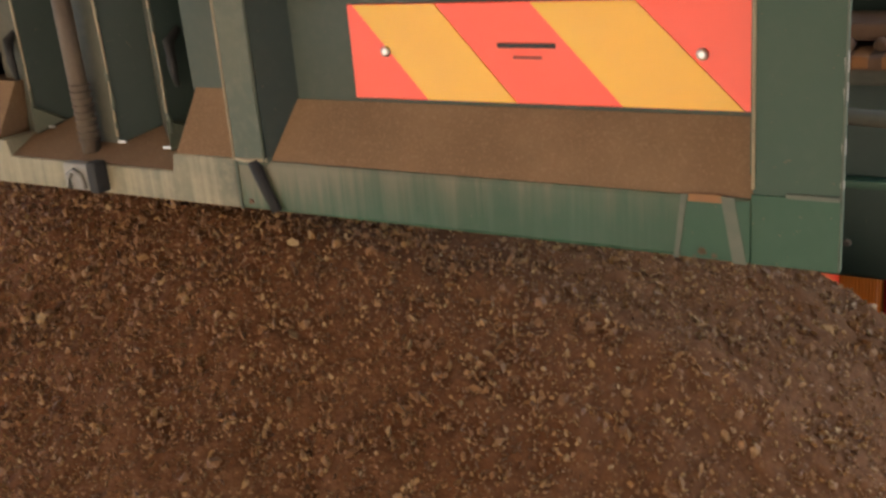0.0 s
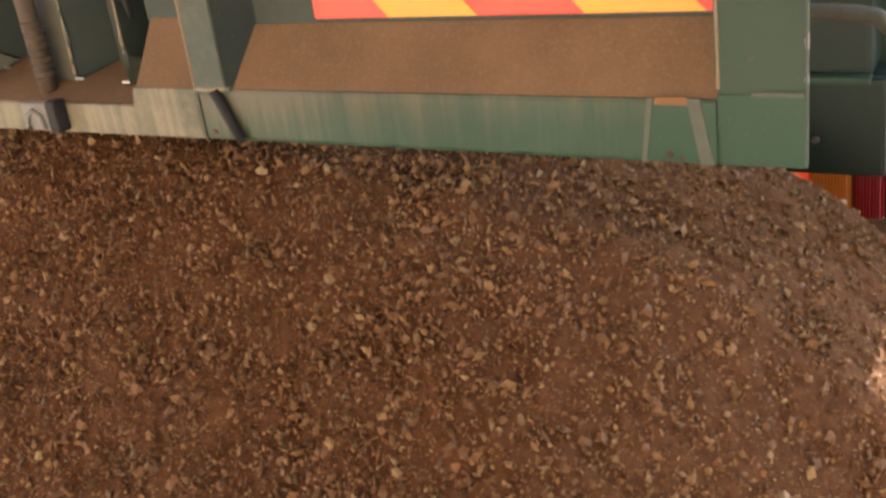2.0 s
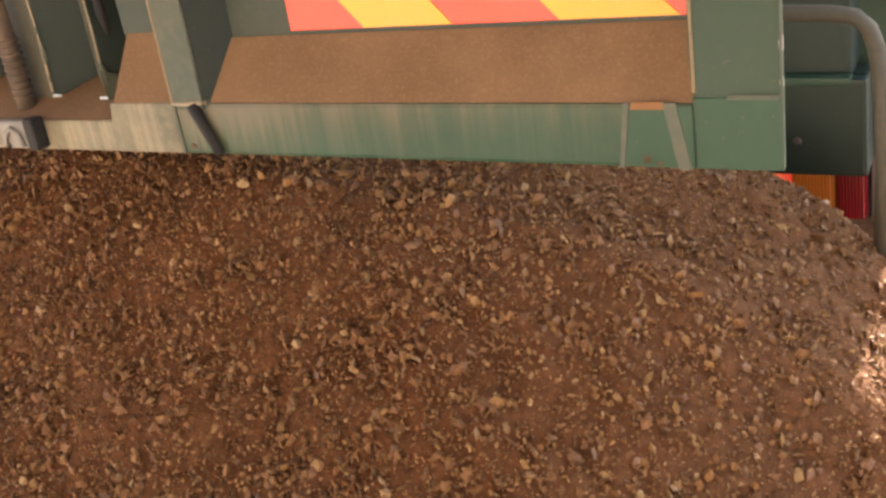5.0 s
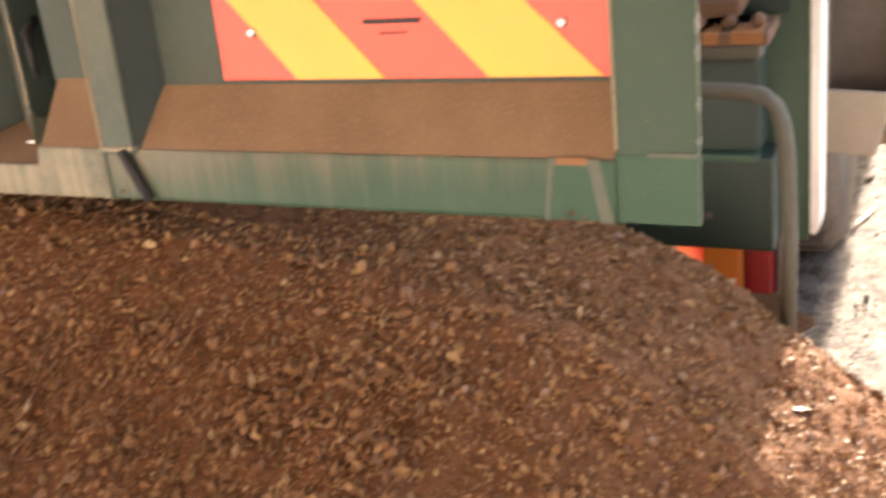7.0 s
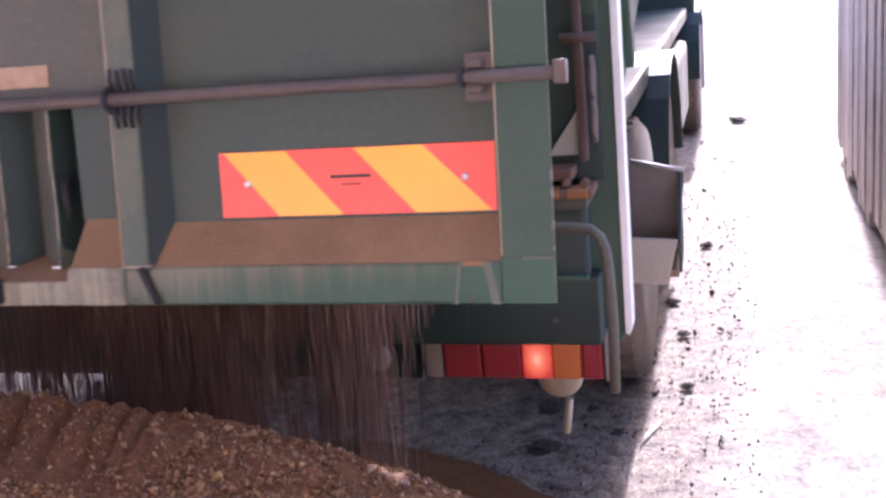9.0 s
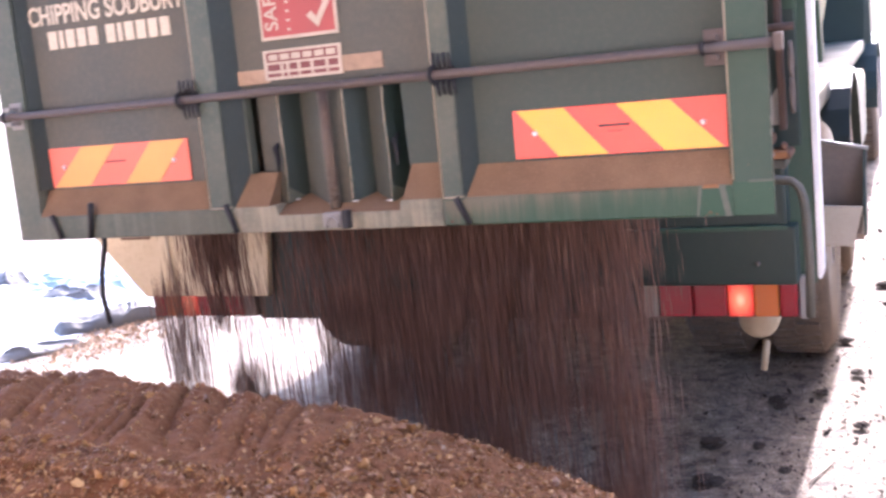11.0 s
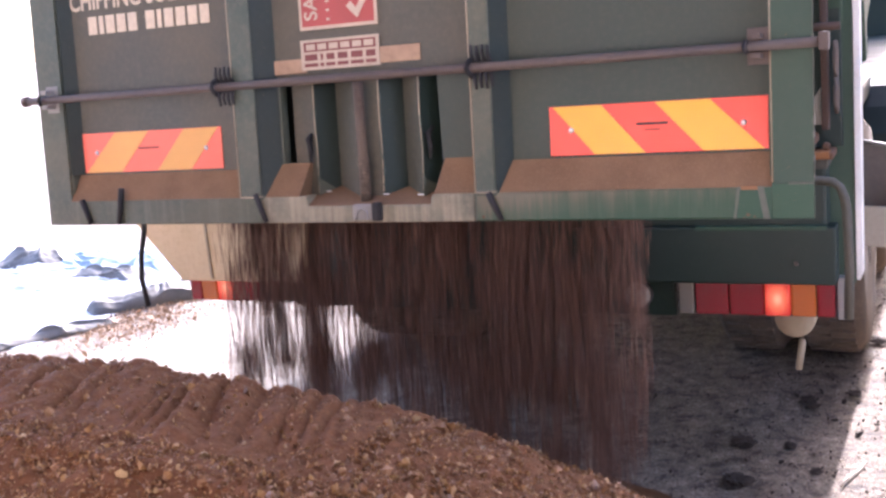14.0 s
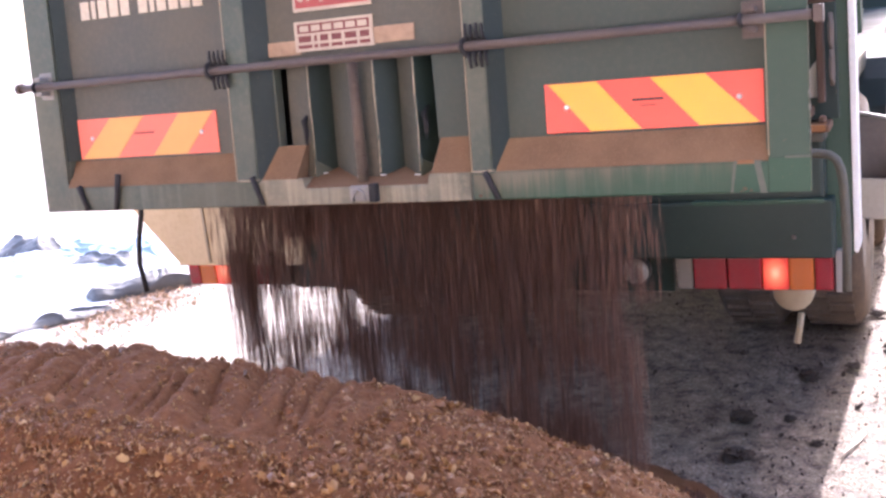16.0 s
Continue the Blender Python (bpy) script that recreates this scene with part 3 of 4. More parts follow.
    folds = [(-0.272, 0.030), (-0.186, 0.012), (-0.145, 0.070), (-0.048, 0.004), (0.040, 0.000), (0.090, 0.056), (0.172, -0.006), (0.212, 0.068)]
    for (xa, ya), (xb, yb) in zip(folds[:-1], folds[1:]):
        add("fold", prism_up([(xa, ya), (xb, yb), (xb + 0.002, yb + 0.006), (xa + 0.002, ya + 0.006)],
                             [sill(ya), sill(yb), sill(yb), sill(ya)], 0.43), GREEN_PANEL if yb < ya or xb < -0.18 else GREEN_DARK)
    # fold edges: the light they catch is drawn as pale bars, with wear
    for x, y in ((-0.186, 0.010), (0.172, -0.008), (0.040, -0.002)):
        add("worn_edge", tube([(x, y, 0.086), (x + 0.0025, y, 0.20), (x - 0.001, y, 0.30), (x, y, 0.43)], [0.0026, 0.0016, 0.0028, 0.002], 6), TAN)
        rngh = random.Random(int(900 + 100 * x))
        pts, rad = [], []
        for k in range(15):
            pts.append((x + rngh.uniform(-0.004, 0.005), y + 0.001, 0.10 + 0.022 * k))
            rad.append(rngh.uniform(0.001, 0.0042))
        add("ragged_edge", tube(pts, rad, 6), POST if x < 0 else STRIP)
    add("rib", boxes((-0.300, -0.294, -0.004, 0.034, 0.175, 0.43), bevel=0.001), POST)
    # triangular gussets at the foot of the folds
    for (xa, ya), (xb, yb) in ((folds[1], folds[2]), (folds[6], folds[7])):
        bm = bmesh.new()
        tri = [(xa, ya, sill(ya)), (xa, ya, sill(ya) + 0.05), (xa + (xb - xa) * 0.75, ya + (yb - ya) * 0.75, sill(ya + (yb - ya) * 0.75))]
        a = [bm.verts.new((x + 0.002, y - 0.007, z)) for x, y, z in tri]
        b = [bm.verts.new((x, y + 0.004, z)) for x, y, z in tri]
        bm.faces.new(a)
        bm.faces.new(b)
        for k in range(3):
            bm.faces.new((a[k], a[(k + 1) % 3], b[(k + 1) % 3], b[k]))
        bmesh.ops.recalc_face_normals(bm, faces=bm.faces[:])
        add("gusset", bm, POST)
    # zinc specks at the fold feet stand for light showing through from behind
    for x, y in ((-0.165, 0.028), (-0.030, 0.000), (0.046, 0.002), (0.160, -0.004), (0.196, 0.028)):
        add("bare_patch", boxes((x - 0.009, x + 0.010, y - 0.004, y, sill(y) + 0.001, sill(y) + 0.005), bevel=0.001), ALU)
    add("slide_pipe", tube([(-0.010, -0.020, 0.062), (-0.012, -0.026, 0.42)], 0.0155, 16), PIPE, "brown pipe with a threaded foot")
    bm = bmesh.new()
    for k in range(9):
        z = 0.082 + 0.0115 * k
        tube([(-0.010, -0.0205, z), (-0.010, -0.0205, z + 0.005)], 0.0185, 12, bm)
    add("thread", bm, PIPE)
    # hatch fastener on the beam
    add("catch", boxes((-0.03, 0.035, -0.072, -0.05, 0.008, 0.055), bevel=0.006), GREY_STEEL, "worn metal catch block")
    add("catch_ring", tube([(-0.016, -0.074, 0.012), (-0.010, -0.076, 0.036), (0.004, -0.077, 0.044), (0.018, -0.076, 0.034), (0.022, -0.074, 0.012)], 0.005, 8), GREY_STEEL)
    add("catch_clip", boxes((0.035, 0.058, -0.078, -0.05, 0.006, 0.060), bevel=0.006), RUBBER)
    for x, z in ((0.196, 0.21), (-0.203, 0.21)):
        add("hook", tube([(x, 0.025, z + 0.055), (x - 0.008, 0.006, z + 0.035), (x + 0.003, -0.004, z), (x - 0.006, 0.008, z - 0.035)], [0.006, 0.010, 0.008, 0.004], 8), RUBBER, "small dark latch hook")
    # rubber dogs along the foot
    for x, h, lean in ((-1.044, 0.082, 0.02), (-0.905, 0.118, -0.012), (-0.352, 0.09, 0.02), (0.412, 0.078, 0.022)):
        add("rubber_dog", tube([(x - lean, -0.055, h), (x - lean * 0.2, -0.057, h * 0.5), (x + lean * 0.6, -0.058, 0.004)], [0.010, 0.0085, 0.008], 8), RUBBER, "black rubber dog")
    # corner gusset on the beam and the weld marks
    add("weld_strip", plate([(1.040, 0.0), (1.046, 0.0), (1.058, 0.080), (1.050, 0.080)], -0.0525, -0.050), STRIP)
    add("weld_strip", plate([(1.112, 0.0), (1.128, 0.0), (1.113, 0.080), (1.097, 0.080)], -0.0525, -0.050), STRIP)
    add("beam_patch", plate([(1.047, 0.002), (1.131, 0.002), (1.131, 0.076), (1.057, 0.076)], -0.0515, -0.0502), GREEN_CLEAN, "rubbed bright green patch")
    add("beam_patch_dust", plate([(1.058, 0.072), (1.099, 0.072), (1.098, 0.082), (1.06, 0.081)], -0.0527, -0.0517), ORANGE_DUST)
    add("weld_strip", boxes((1.17, 1.228, -0.0485, -0.045, 0.082, 0.088), bevel=0.001), STRIP)
    add("weld_strip", boxes((0.348, 0.352, -0.0525, -0.050, 0.0, 0.079), bevel=0), STRIP)
    for x, z, q in ((1.075, 0.010, 0.006), (1.09, 0.006, 0.004), (1.066, 0.004, 0.003), (0.37, 0.012, 0.005)):
        add("rust_spot", plate([(x - q, z), (x - q * 0.3, z - q * 0.7), (x + q, z - q * 0.2), (x + q * 0.6, z + q * 0.8), (x - q * 0.5, z + q)], -0.0515, -0.050), RUST)
    rngc = random.Random(8)
    for k in range(7):
        z = rngc.uniform(0.02, 0.9)
        h = rngc.uniform(0.006, 0.028)
        add("paint_chip", plate([(1.2285, z), (1.2312, z + h * 0.2), (1.2312, z + h), (1.2270, z + h * 0.7)], -0.0462, -0.040), GREY_STEEL)
    # long locking bar with its brackets
    add("locking_bar", tube([(-1.262, -0.062, 0.415), (1.262, -0.062, 0.415)], 0.0125, 12), ROD, "long rusty steel locking bar")
    add("bar_end", tube([(-1.270, -0.062, 0.415), (-1.250, -0.062, 0.415)], 0.017, 12), ROD)
    add("bar_end", boxes((1.245, 1.268, -0.078, -0.046, 0.395, 0.437), bevel=0.004), ROD)
    for x in (-1.16, 1.105):
        add("bar_bracket", boxes((x - 0.012, x + 0.012, -0.085, 0.0, 0.385, 0.398), (x - 0.012, x + 0.012, -0.085, 0.0, 0.432, 0.446),
                                 (x - 0.026, x + 0.026, -0.046, -0.040, 0.372, 0.46), bevel=0.003), GREY_STEEL if x < 0 else ROD)
        add("bracket_clip", tube([(x - 0.022, -0.078, 0.43), (x - 0.026, -0.082, 0.415), (x - 0.022, -0.078, 0.398)], 0.006, 8), RUBBER)
    for x in (-0.448, 0.392):
        add("bar_bracket", boxes((x - 0.030, x + 0.030, -0.064, -0.0545, 0.396, 0.436), bevel=0.003), RUBBER, "black sprung clip round the bar")
        for k in range(4):
            xx = x - 0.024 + 0.016 * k
            add("clip_tine", tube([(xx, -0.066, 0.432), (xx - 0.002, -0.072, 0.452), (xx - 0.004, -0.066, 0.474 - 0.003 * (k % 2))], [0.0055, 0.005, 0.0035], 7), RUBBER)
            add("clip_tine", tube([(xx + 0.004, -0.066, 0.398), (xx + 0.006, -0.072, 0.380), (xx + 0.007, -0.066, 0.358 + 0.003 * (k % 2))], [0.0055, 0.005, 0.0035], 7), RUBBER)
        add("clip_ring", tube([(x - 0.026, -0.066, 0.440), (x - 0.034, -0.080, 0.428), (x - 0.036, -0.084, 0.415), (x - 0.034, -0.080, 0.402), (x - 0.026, -0.066, 0.390)], 0.007, 8), RUBBER)
    # bare scraped strip behind the plate
    add("bare_strip", boxes((-0.367, -0.195, -0.004, 0.0, 0.44, 0.482), bevel=0.002), BARE, "scraped strip of bare undercoat")
    add("bare_strip", boxes((0.045, 0.182, -0.004, 0.0, 0.452, 0.498), bevel=0.002), BARE)

    # marker boards: slanting stripes, each a piece of its own
    for x0, flip in ((0.555, 1), (-1.086, -1)):
        W, H, z0 = 0.565, 0.130, 0.169
        board = add("marker_board", boxes((x0, x0 + W, -0.004, 0.0, z0, z0 + H), bevel=0.0015), BOARD_RED if flip > 0 else BOARD_RED_RETRO, "red and yellow striped marker board")
        for s0, s1, s2, s3 in ((0.011, 0.143, 0.258, 0.123), (0.285, 0.424, 0.555, 0.406)):
            pts = [(s0, H), (s1, H), (s2, 0), (s3, 0)]
            pts = [(x0 + (p if flip > 0 else W - p), z0 + min(max(q, 0.001), H - 0.001)) for p, q in pts]
            part("stripe", lift(plate(pts, -0.0056, -0.004)), BOARD_YELLOW if flip > 0 else BOARD_YELLOW_RETRO, gate, "yellow reflective stripe")
        for px in (0.060, 0.506):
            rivet = part("rivet", lift(lathe([(-0.0100, 0.0035), (-0.0085, 0.0065), (-0.0056, 0.0075)], "Y", 14)), ALU, gate, at=None)
            rivet.data.transform(Matrix.Translation((x0 + px, 0, z0 + 0.066)))
        for a, b, c, e in ((0.236, 0.318, 0.072, 0.078), (0.258, 0.298, 0.058, 0.0615))[:2 if flip > 0 else 1]:
            part("print", lift(boxes((x0 + a, x0 + b, -0.0066, -0.0056, z0 + c, z0 + e), bevel=0)), INK if c > 0.07 and flip > 0 else PRINT, gate)

    # maker's plate: a white plate with a row of squares and a broad mark
    add("maker_plate", boxes((-0.208, 0.054, -0.007, 0.0, 0.447, 0.534), bevel=0.001), SIGN_WHITE, "white maker's plate with dark red marks")
    for dd in ((-0.196, 0.044, 0.499, 0.504), (-0.196, 0.044, 0.521, 0.526)):
        add("mark", boxes((dd[0], dd[1], -0.0085, -0.007, dd[2], dd[3]), bevel=0), SIGN_MAROON)
    for k in range(7):
        add("mark", boxes((-0.196 + 0.0388 * k, -0.189 + 0.0388 * k, -0.0085, -0.007, 0.504, 0.521), bevel=0), SIGN_MAROON)
    # the broad mark below: plain bars in its colour
    for x, w in ((-0.196, 0.046), (-0.142, 0.012), (-0.122, 0.030), (-0.084, 0.036), (-0.040, 0.042), (0.010, 0.034)):
        add("mark", boxes((x, x + w, -0.0085, -0.007, 0.456, 0.466), bevel=0), SIGN_MAROON)
        add("mark", boxes((x + 0.002, x + w - 0.002, -0.0085, -0.007, 0.474, 0.492), bevel=0), SIGN_MAROON)
    # red square sign with two white ticks
    add("safety_sign", boxes((-0.206, 0.054, -0.006, 0.0, 0.562, 0.80), bevel=0.001), SIGN_WHITE, "red and white square sign with ticks")
    part("field", lift(boxes((-0.196, 0.044, -0.0075, -0.006, 0.572, 0.79), bevel=0)), SIGN_RED, gate)
    for z in (0.585, 0.69):
        part("tick", lift(plate([(-0.045, z + 0.035), (-0.028, z + 0.048), (-0.012, z + 0.028), (0.020, z + 0.080), (0.036, z + 0.070), (-0.010, z)], -0.009, -0.0075)), SIGN_WHITE, gate)
    for k in range(8):
        add("print", boxes((-0.112, -0.102, -0.009, -0.0075, 0.585 + 0.026 * k, 0.592 + 0.026 * k), bevel=0), SIGN_WHITE)
    word = bpy.data.curves.new("sign_word", "FONT")
    word.body, word.size, word.extrude, word.offset = "SAF", 0.062, 0.0005, 0.0008
    word.materials.append(SIGN_WHITE)
    wo = new("sign_word", word)
    wo.parent = gate
    wo.matrix_basis = Matrix.Translation((-0.144, -0.0082, 0.588 - HINGE)) @ Euler((radians(90), radians(-90), 0)).to_matrix().to_4x4()
    # painted lettering, and the number below it as plain bars
    cu = bpy.data.curves.new("lettering", "FONT")
    cu.body, cu.size, cu.extrude, cu.offset = "CHIPPING SODBURY", 0.085, 0.0006, 0.0016
    cu.materials.append(LETTER)
    tx = new("lettering", cu)
    tx.parent = gate
    tx.matrix_basis = Matrix.Translation((-1.092, -0.0015, 0.698 - HINGE)) @ Euler((radians(90), 0, 0)).to_matrix().to_4x4() @ Matrix.Diagonal((0.79, 1, 1, 1))
    bars = []
    x = -1.017
    for k, w in enumerate((0.036, 0.018, 0.036, 0.036, 0.036, 0, 0.036, 0.018, 0.036, 0.036, 0.036, 0.036)):
        if w:
            bars.append((x, x + w, -0.003, 0.0, 0.617, 0.674))
        x += (w + 0.010) if w else 0.026
    for bar in bars:
        add("number_bar", boxes(bar, bevel=0.001), LETTER, "cream painted bar")
    return gate


tailgate = build_tailgate()


def tail_lamp(x0, side):
    """A lamp cluster 0.48 m long; side +1 has its outer end at the greater x."""
    def sx(a, b):
        return (x0 + a, x0 + b) if side > 0 else (x0 - b, x0 - a)
    lamp = part("tail_lamp", boxes((*sx(0, 0.482), 0.555, 0.60, 0.570, 0.690), bevel=0.004), RUBBER, truck, "tail lamp cluster with red and amber lenses")
    for name, a, b, m in (("reversing_lens", 0.0, 0.052, LENS_WHITE), ("red_lens", 0.054, 0.16, LENS_RED), ("red_lens", 0.162, 0.268, LENS_RED), ("brake_lens", 0.27, 0.348, LENS_BRAKE),
                          ("amber_lens", 0.35, 0.424, LENS_AMBER), ("end_lens", 0.426, 0.480, LENS_RED)):
        part(name, boxes((*sx(a, b), 0.535, 0.556, 0.575, 0.686), bevel=0.008), m, lamp)
    return lamp


def wheel(name, y, x0, x1, r=0.5):
    side = 1 if x1 > 0 else -1
    w = part(name, lathe([(x0, r * 0.62), (x0, r * 0.93), (x0 + 0.03, r), (x1 - 0.03, r), (x1, r * 0.93), (x1, r * 0.62)], "X", 40), TYRE, truck, "muddy lorry wheel",
             at=Matrix.Translation((0, y, r)))
    xo = x1 if side > 0 else x0
    part("rim", lathe([(xo - 0.02 * side, r * 0.62), (xo - 0.05 * side, r * 0.56), (xo - 0.10 * side, r * 0.40), (xo - 0.03 * side, r * 0.28), (xo + 0.0 * side, r * 0.26)], "X", 32), RIM, w)
    bm = bmesh.new()
    for k in range(44):
        a = 2 * math.pi * k / 44
        for q, xs in ((0, x0 + 0.035), (0.5, x1 - 0.13)):
            b = a + q * 2 * math.pi / 44
            vs = box(bm, xs, xs + 0.095, -0.018, 0.018, r - 0.01, r + 0.012)
            bmesh.ops.rotate(bm, cent=(0, 0, 0), matrix=Matrix.Rotation(b, 3, "X"), verts=vs)
    part("tread", bm, TYRE, w)
    return w


def build_chassis():
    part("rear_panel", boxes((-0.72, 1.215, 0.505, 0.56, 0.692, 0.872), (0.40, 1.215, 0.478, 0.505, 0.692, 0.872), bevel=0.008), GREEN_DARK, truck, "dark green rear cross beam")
    part("rear_panel_cap", boxes((0.80, 1.19, 0.476, 0.503, 0.862, 0.876), bevel=0.004), GREEN, truck, "dusty ledge on the cross beam")
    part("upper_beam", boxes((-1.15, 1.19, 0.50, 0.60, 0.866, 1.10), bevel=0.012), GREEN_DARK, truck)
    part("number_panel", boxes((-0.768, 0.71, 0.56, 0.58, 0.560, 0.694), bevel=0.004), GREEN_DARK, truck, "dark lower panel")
    part("beam_bolt", lathe([(0.471, 0.005), (0.479, 0.008)], "Y", 8), ROD, truck, at=Matrix.Translation((1.10, 0, 0.76)))
    tail_lamp(0.724, 1)
    tail_lamp(-0.770, -1)
    part("lamp_bracket", boxes((1.209, 1.232, 0.55, 0.62, 0.565, 0.70), bevel=0.004), GREY_STEEL, truck)
    f = part("fog_lamp", lathe([(0.58, 0.030), (0.545, 0.044), (0.530, 0.044), (0.522, 0.034), (0.517, 0.018), (0.516, 0.002)], "Y", 24), FOG, truck, "round reversing lamp", at=Matrix.Translation((0.590, 0, 0.636)))
    part("fog_rim", lathe([(0.56, 0.047), (0.534, 0.049), (0.530, 0.044)], "Y", 24), RUBBER, f)
    part("air_tank", lathe([(0.66, 0.02), (0.665, 0.058), (0.68, 0.064), (1.05, 0.064), (1.06, 0.05)], "Y", 28), TAN, truck, "pale round tank end", at=Matrix.Translation((1.065, 0, 0.527)))
    part("drain_rod", tube([(1.085, 0.70, 0.45), (1.07, 0.69, 0.35)], 0.011, 8), TAN, truck)
    # rusty hinge gear under the body
    part("corner_post", plate([(0.98, 1.10), (1.232, 1.10), (1.225, 2.30), (1.10, 2.30)], 0.56, 0.60, 0.004), GREEN_DARK, truck, "dark green corner post of the body")
    part("gusset", plate([(1.10, 1.17), (1.19, 1.17), (1.19, 1.30)], 0.53, 0.555, 0.002), GREY_STEEL, truck, "pale triangular gusset")
    part("hinge_column", boxes((1.178, 1.198, 0.51, 0.56, 1.155, 2.25), bevel=0.006), DARK_RUST, truck, "rusty upright of the hinge gear")
    part("hinge_pin", tube([(1.15, 0.50, 1.455), (1.235, 0.50, 1.455)], 0.012, 12), DARK_RUST, truck)
    for x0, x1, z0, z1, y0, mat in ((1.02, 1.215, 1.078, 1.100, 0.44, RUST), (0.98, 1.165, 1.118, 1.146, 0.47, RUST), (1.02, 1.20, 1.050, 1.079, 0.45, PIPE_GREY)):
        part("hinge_bracket", boxes((x0, x1, y0, 0.56, z0, z1), bevel=0.006), mat, truck, "rusty hinge bracket")
    for a, b, z in ((1.03, 1.09, 1.094), (1.11, 1.135, 1.0945), (1.155, 1.205, 1.094), (1.00, 1.07, 1.140)):
        part("rust_scale", boxes((a, b, 0.4375 if z < 1.12 else 0.4665, 0.50, z - 0.012, z + 0.008), bevel=0.003), ORANGE_RUST, truck, "flaking orange rust")
    for x in (1.10, 1.15, 1.195):
        part("bracket_bolt", lathe([(0.455, 0.006), (0.458, 0.011), (0.475, 0.011)], "Y", 8), RUST, truck, at=Matrix.Translation((x, 0, 1.115)))
    bm = bmesh.new()
    for k in range(2):
        pts = [(1.222, 0.50 + 0.022 * math.sin(a), 1.36 - 0.10 * k + 0.050 * math.cos(a)) for a in [2 * math.pi * q / 12 for q in range(13)]]
        tube(pts, 0.007, 8, bm)
    part("chain", bm, ROD, truck, "steel chain links")
    # hanging hoses
    part("bent_pipe", tube([(1.06, 0.36, 1.034), (1.19, 0.33, 1.038), (1.225, 0.32, 1.035), (1.245, 0.312, 1.020), (1.256, 0.305, 0.992), (1.262, 0.30, 0.95), (1.266, 0.30, 0.80), (1.262, 0.30, 0.645)], 0.0128, 12), PIPE_GREY, truck, "grey painted pipe bent downwards")
    part("hose", tube([(-1.055, 0.12, 1.10), (-1.062, 0.11, 0.96), (-1.095, 0.11, 0.86), (-1.100, 0.10, 0.78), (-1.098, 0.11, 0.675)], 0.010, 10), RUBBER, truck, "hanging black rubber strap")
    # side valances
    part("side_valance", plate([(1.15, 0.72), (1.175, 0.675), (1.255, 0.668), (1.268, 0.70), (1.268, 1.55), (1.245, 2.35), (1.13, 2.35), (1.15, 1.2)], 0.58, 0.66, 0.006), GREEN, truck, "green corner valance")
    part("side_edge", plate([(1.262, 0.69), (1.272, 0.684), (1.281, 0.705), (1.282, 1.55), (1.259, 2.35), (1.243, 2.35), (1.262, 1.55)], 0.574, 0.640, 0.003), WHITE_PAINT, truck, "white painted edge")
    part("side_valance", plate([(-1.455, 0.94), (-1.23, 0.672), (-0.66, 0.672), (-0.62, 0.94)], 0.47, 0.50, 0.006), CREAM, truck, "cream painted mudguard end")
    part("guard_slot", boxes((-1.30, -1.16, 0.466, 0.4705, 0.903, 0.912), bevel=0.001), RUST, truck)
    part("guard_fold", boxes((-1.085, -1.075, 0.464, 0.4705, 0.685, 0.93), bevel=0.001), TAN, truck)
    # open steel bin behind the corner
    bin_ = part("steel_bin", plate([(1.240, 0.74), (1.372, 0.76), (1.398, 1.01), (1.246, 1.045)], 1.06, 1.072, 0.003), WORN_BIN, truck, "open steel bin, muddy inside")
    part("bin_rim", tube([(1.246, 1.056, 1.046), (1.32, 1.056, 1.029), (1.398, 1.056, 1.012)], 0.006, 8), GREY_STEEL, bin_)
    part("bin_side", prism([(1.062, 1.010), (1.062, 0.76), (0.955, 0.735), (0.945, 0.838)], 1.380, 1.390, 0.002), GREEN_DARK, bin_)
    part("bin_floor", prism([(1.06, 0.78), (1.06, 0.76), (0.96, 0.72), (0.96, 0.74)], 1.24, 1.38), MUD_DRY, bin_)
    part("bin_front", plate([(1.236, 0.708), (1.347, 0.700), (1.380, 0.835), (1.238, 0.845)], 0.940, 0.952, 0.004), BIN_PAINT, bin_, "pale grey bin front")
    # frame rails and axles
    for x in (-0.42, 0.36):
        part("frame_rail", boxes((x, x + 0.09, 0.6, 8.6, 0.72, 0.98), bevel=0.006), GREEN_DARK, truck)
    for y in (2.06, 3.43, 7.6):
        part("axle", tube([(-1.0, y, 0.5), (1.0, y, 0.5)], 0.07, 12), RUBBER, truck)
    # mudguards
    for y in (3.43, 7.6):
        prof = [(y + 0.60 * math.cos(a), 0.52 + 0.60 * math.sin(a)) for a in [math.pi * k / 12 for k in range(13)]]
        prof += [(y + 0.58 * math.cos(a), 0.52 + 0.58 * math.sin(a)) for a in [math.pi * k / 12 for k in range(12, -1, -1)]]
        part("mudguard", prism(prof, 0.92, 1.24), GREEN_DARK, truck)
    part("side_tank", boxes((0.62, 1.18, 4.75, 6.2, 0.38, 0.92), bevel=0.05), GREEN_DARK, truck, "dark fuel tank")
    part("side_tank", boxes((-1.18, -0.62, 4.75, 6.2, 0.38, 0.92), bevel=0.05), GREEN_DARK, truck)
    part("gearbox", boxes((-0.32, 0.30, 4.4, 8.4, 0.45, 0.98), bevel=0.08), RUBBER, truck, "oily gearbox and shafts")
    part("subframe", boxes((-1.14, 1.14, 0.62, 7.2, 0.99, 1.09), bevel=0.02), GREEN_DARK, truck)
    part("suspension", boxes((-0.60, -0.42, 1.9, 4.2, 0.52, 0.80), bevel=0.05), RUBBER, truck)
    part("suspension", boxes((0.40, 0.60, 1.9, 4.2, 0.52, 0.80), bevel=0.05), RUBBER, truck)
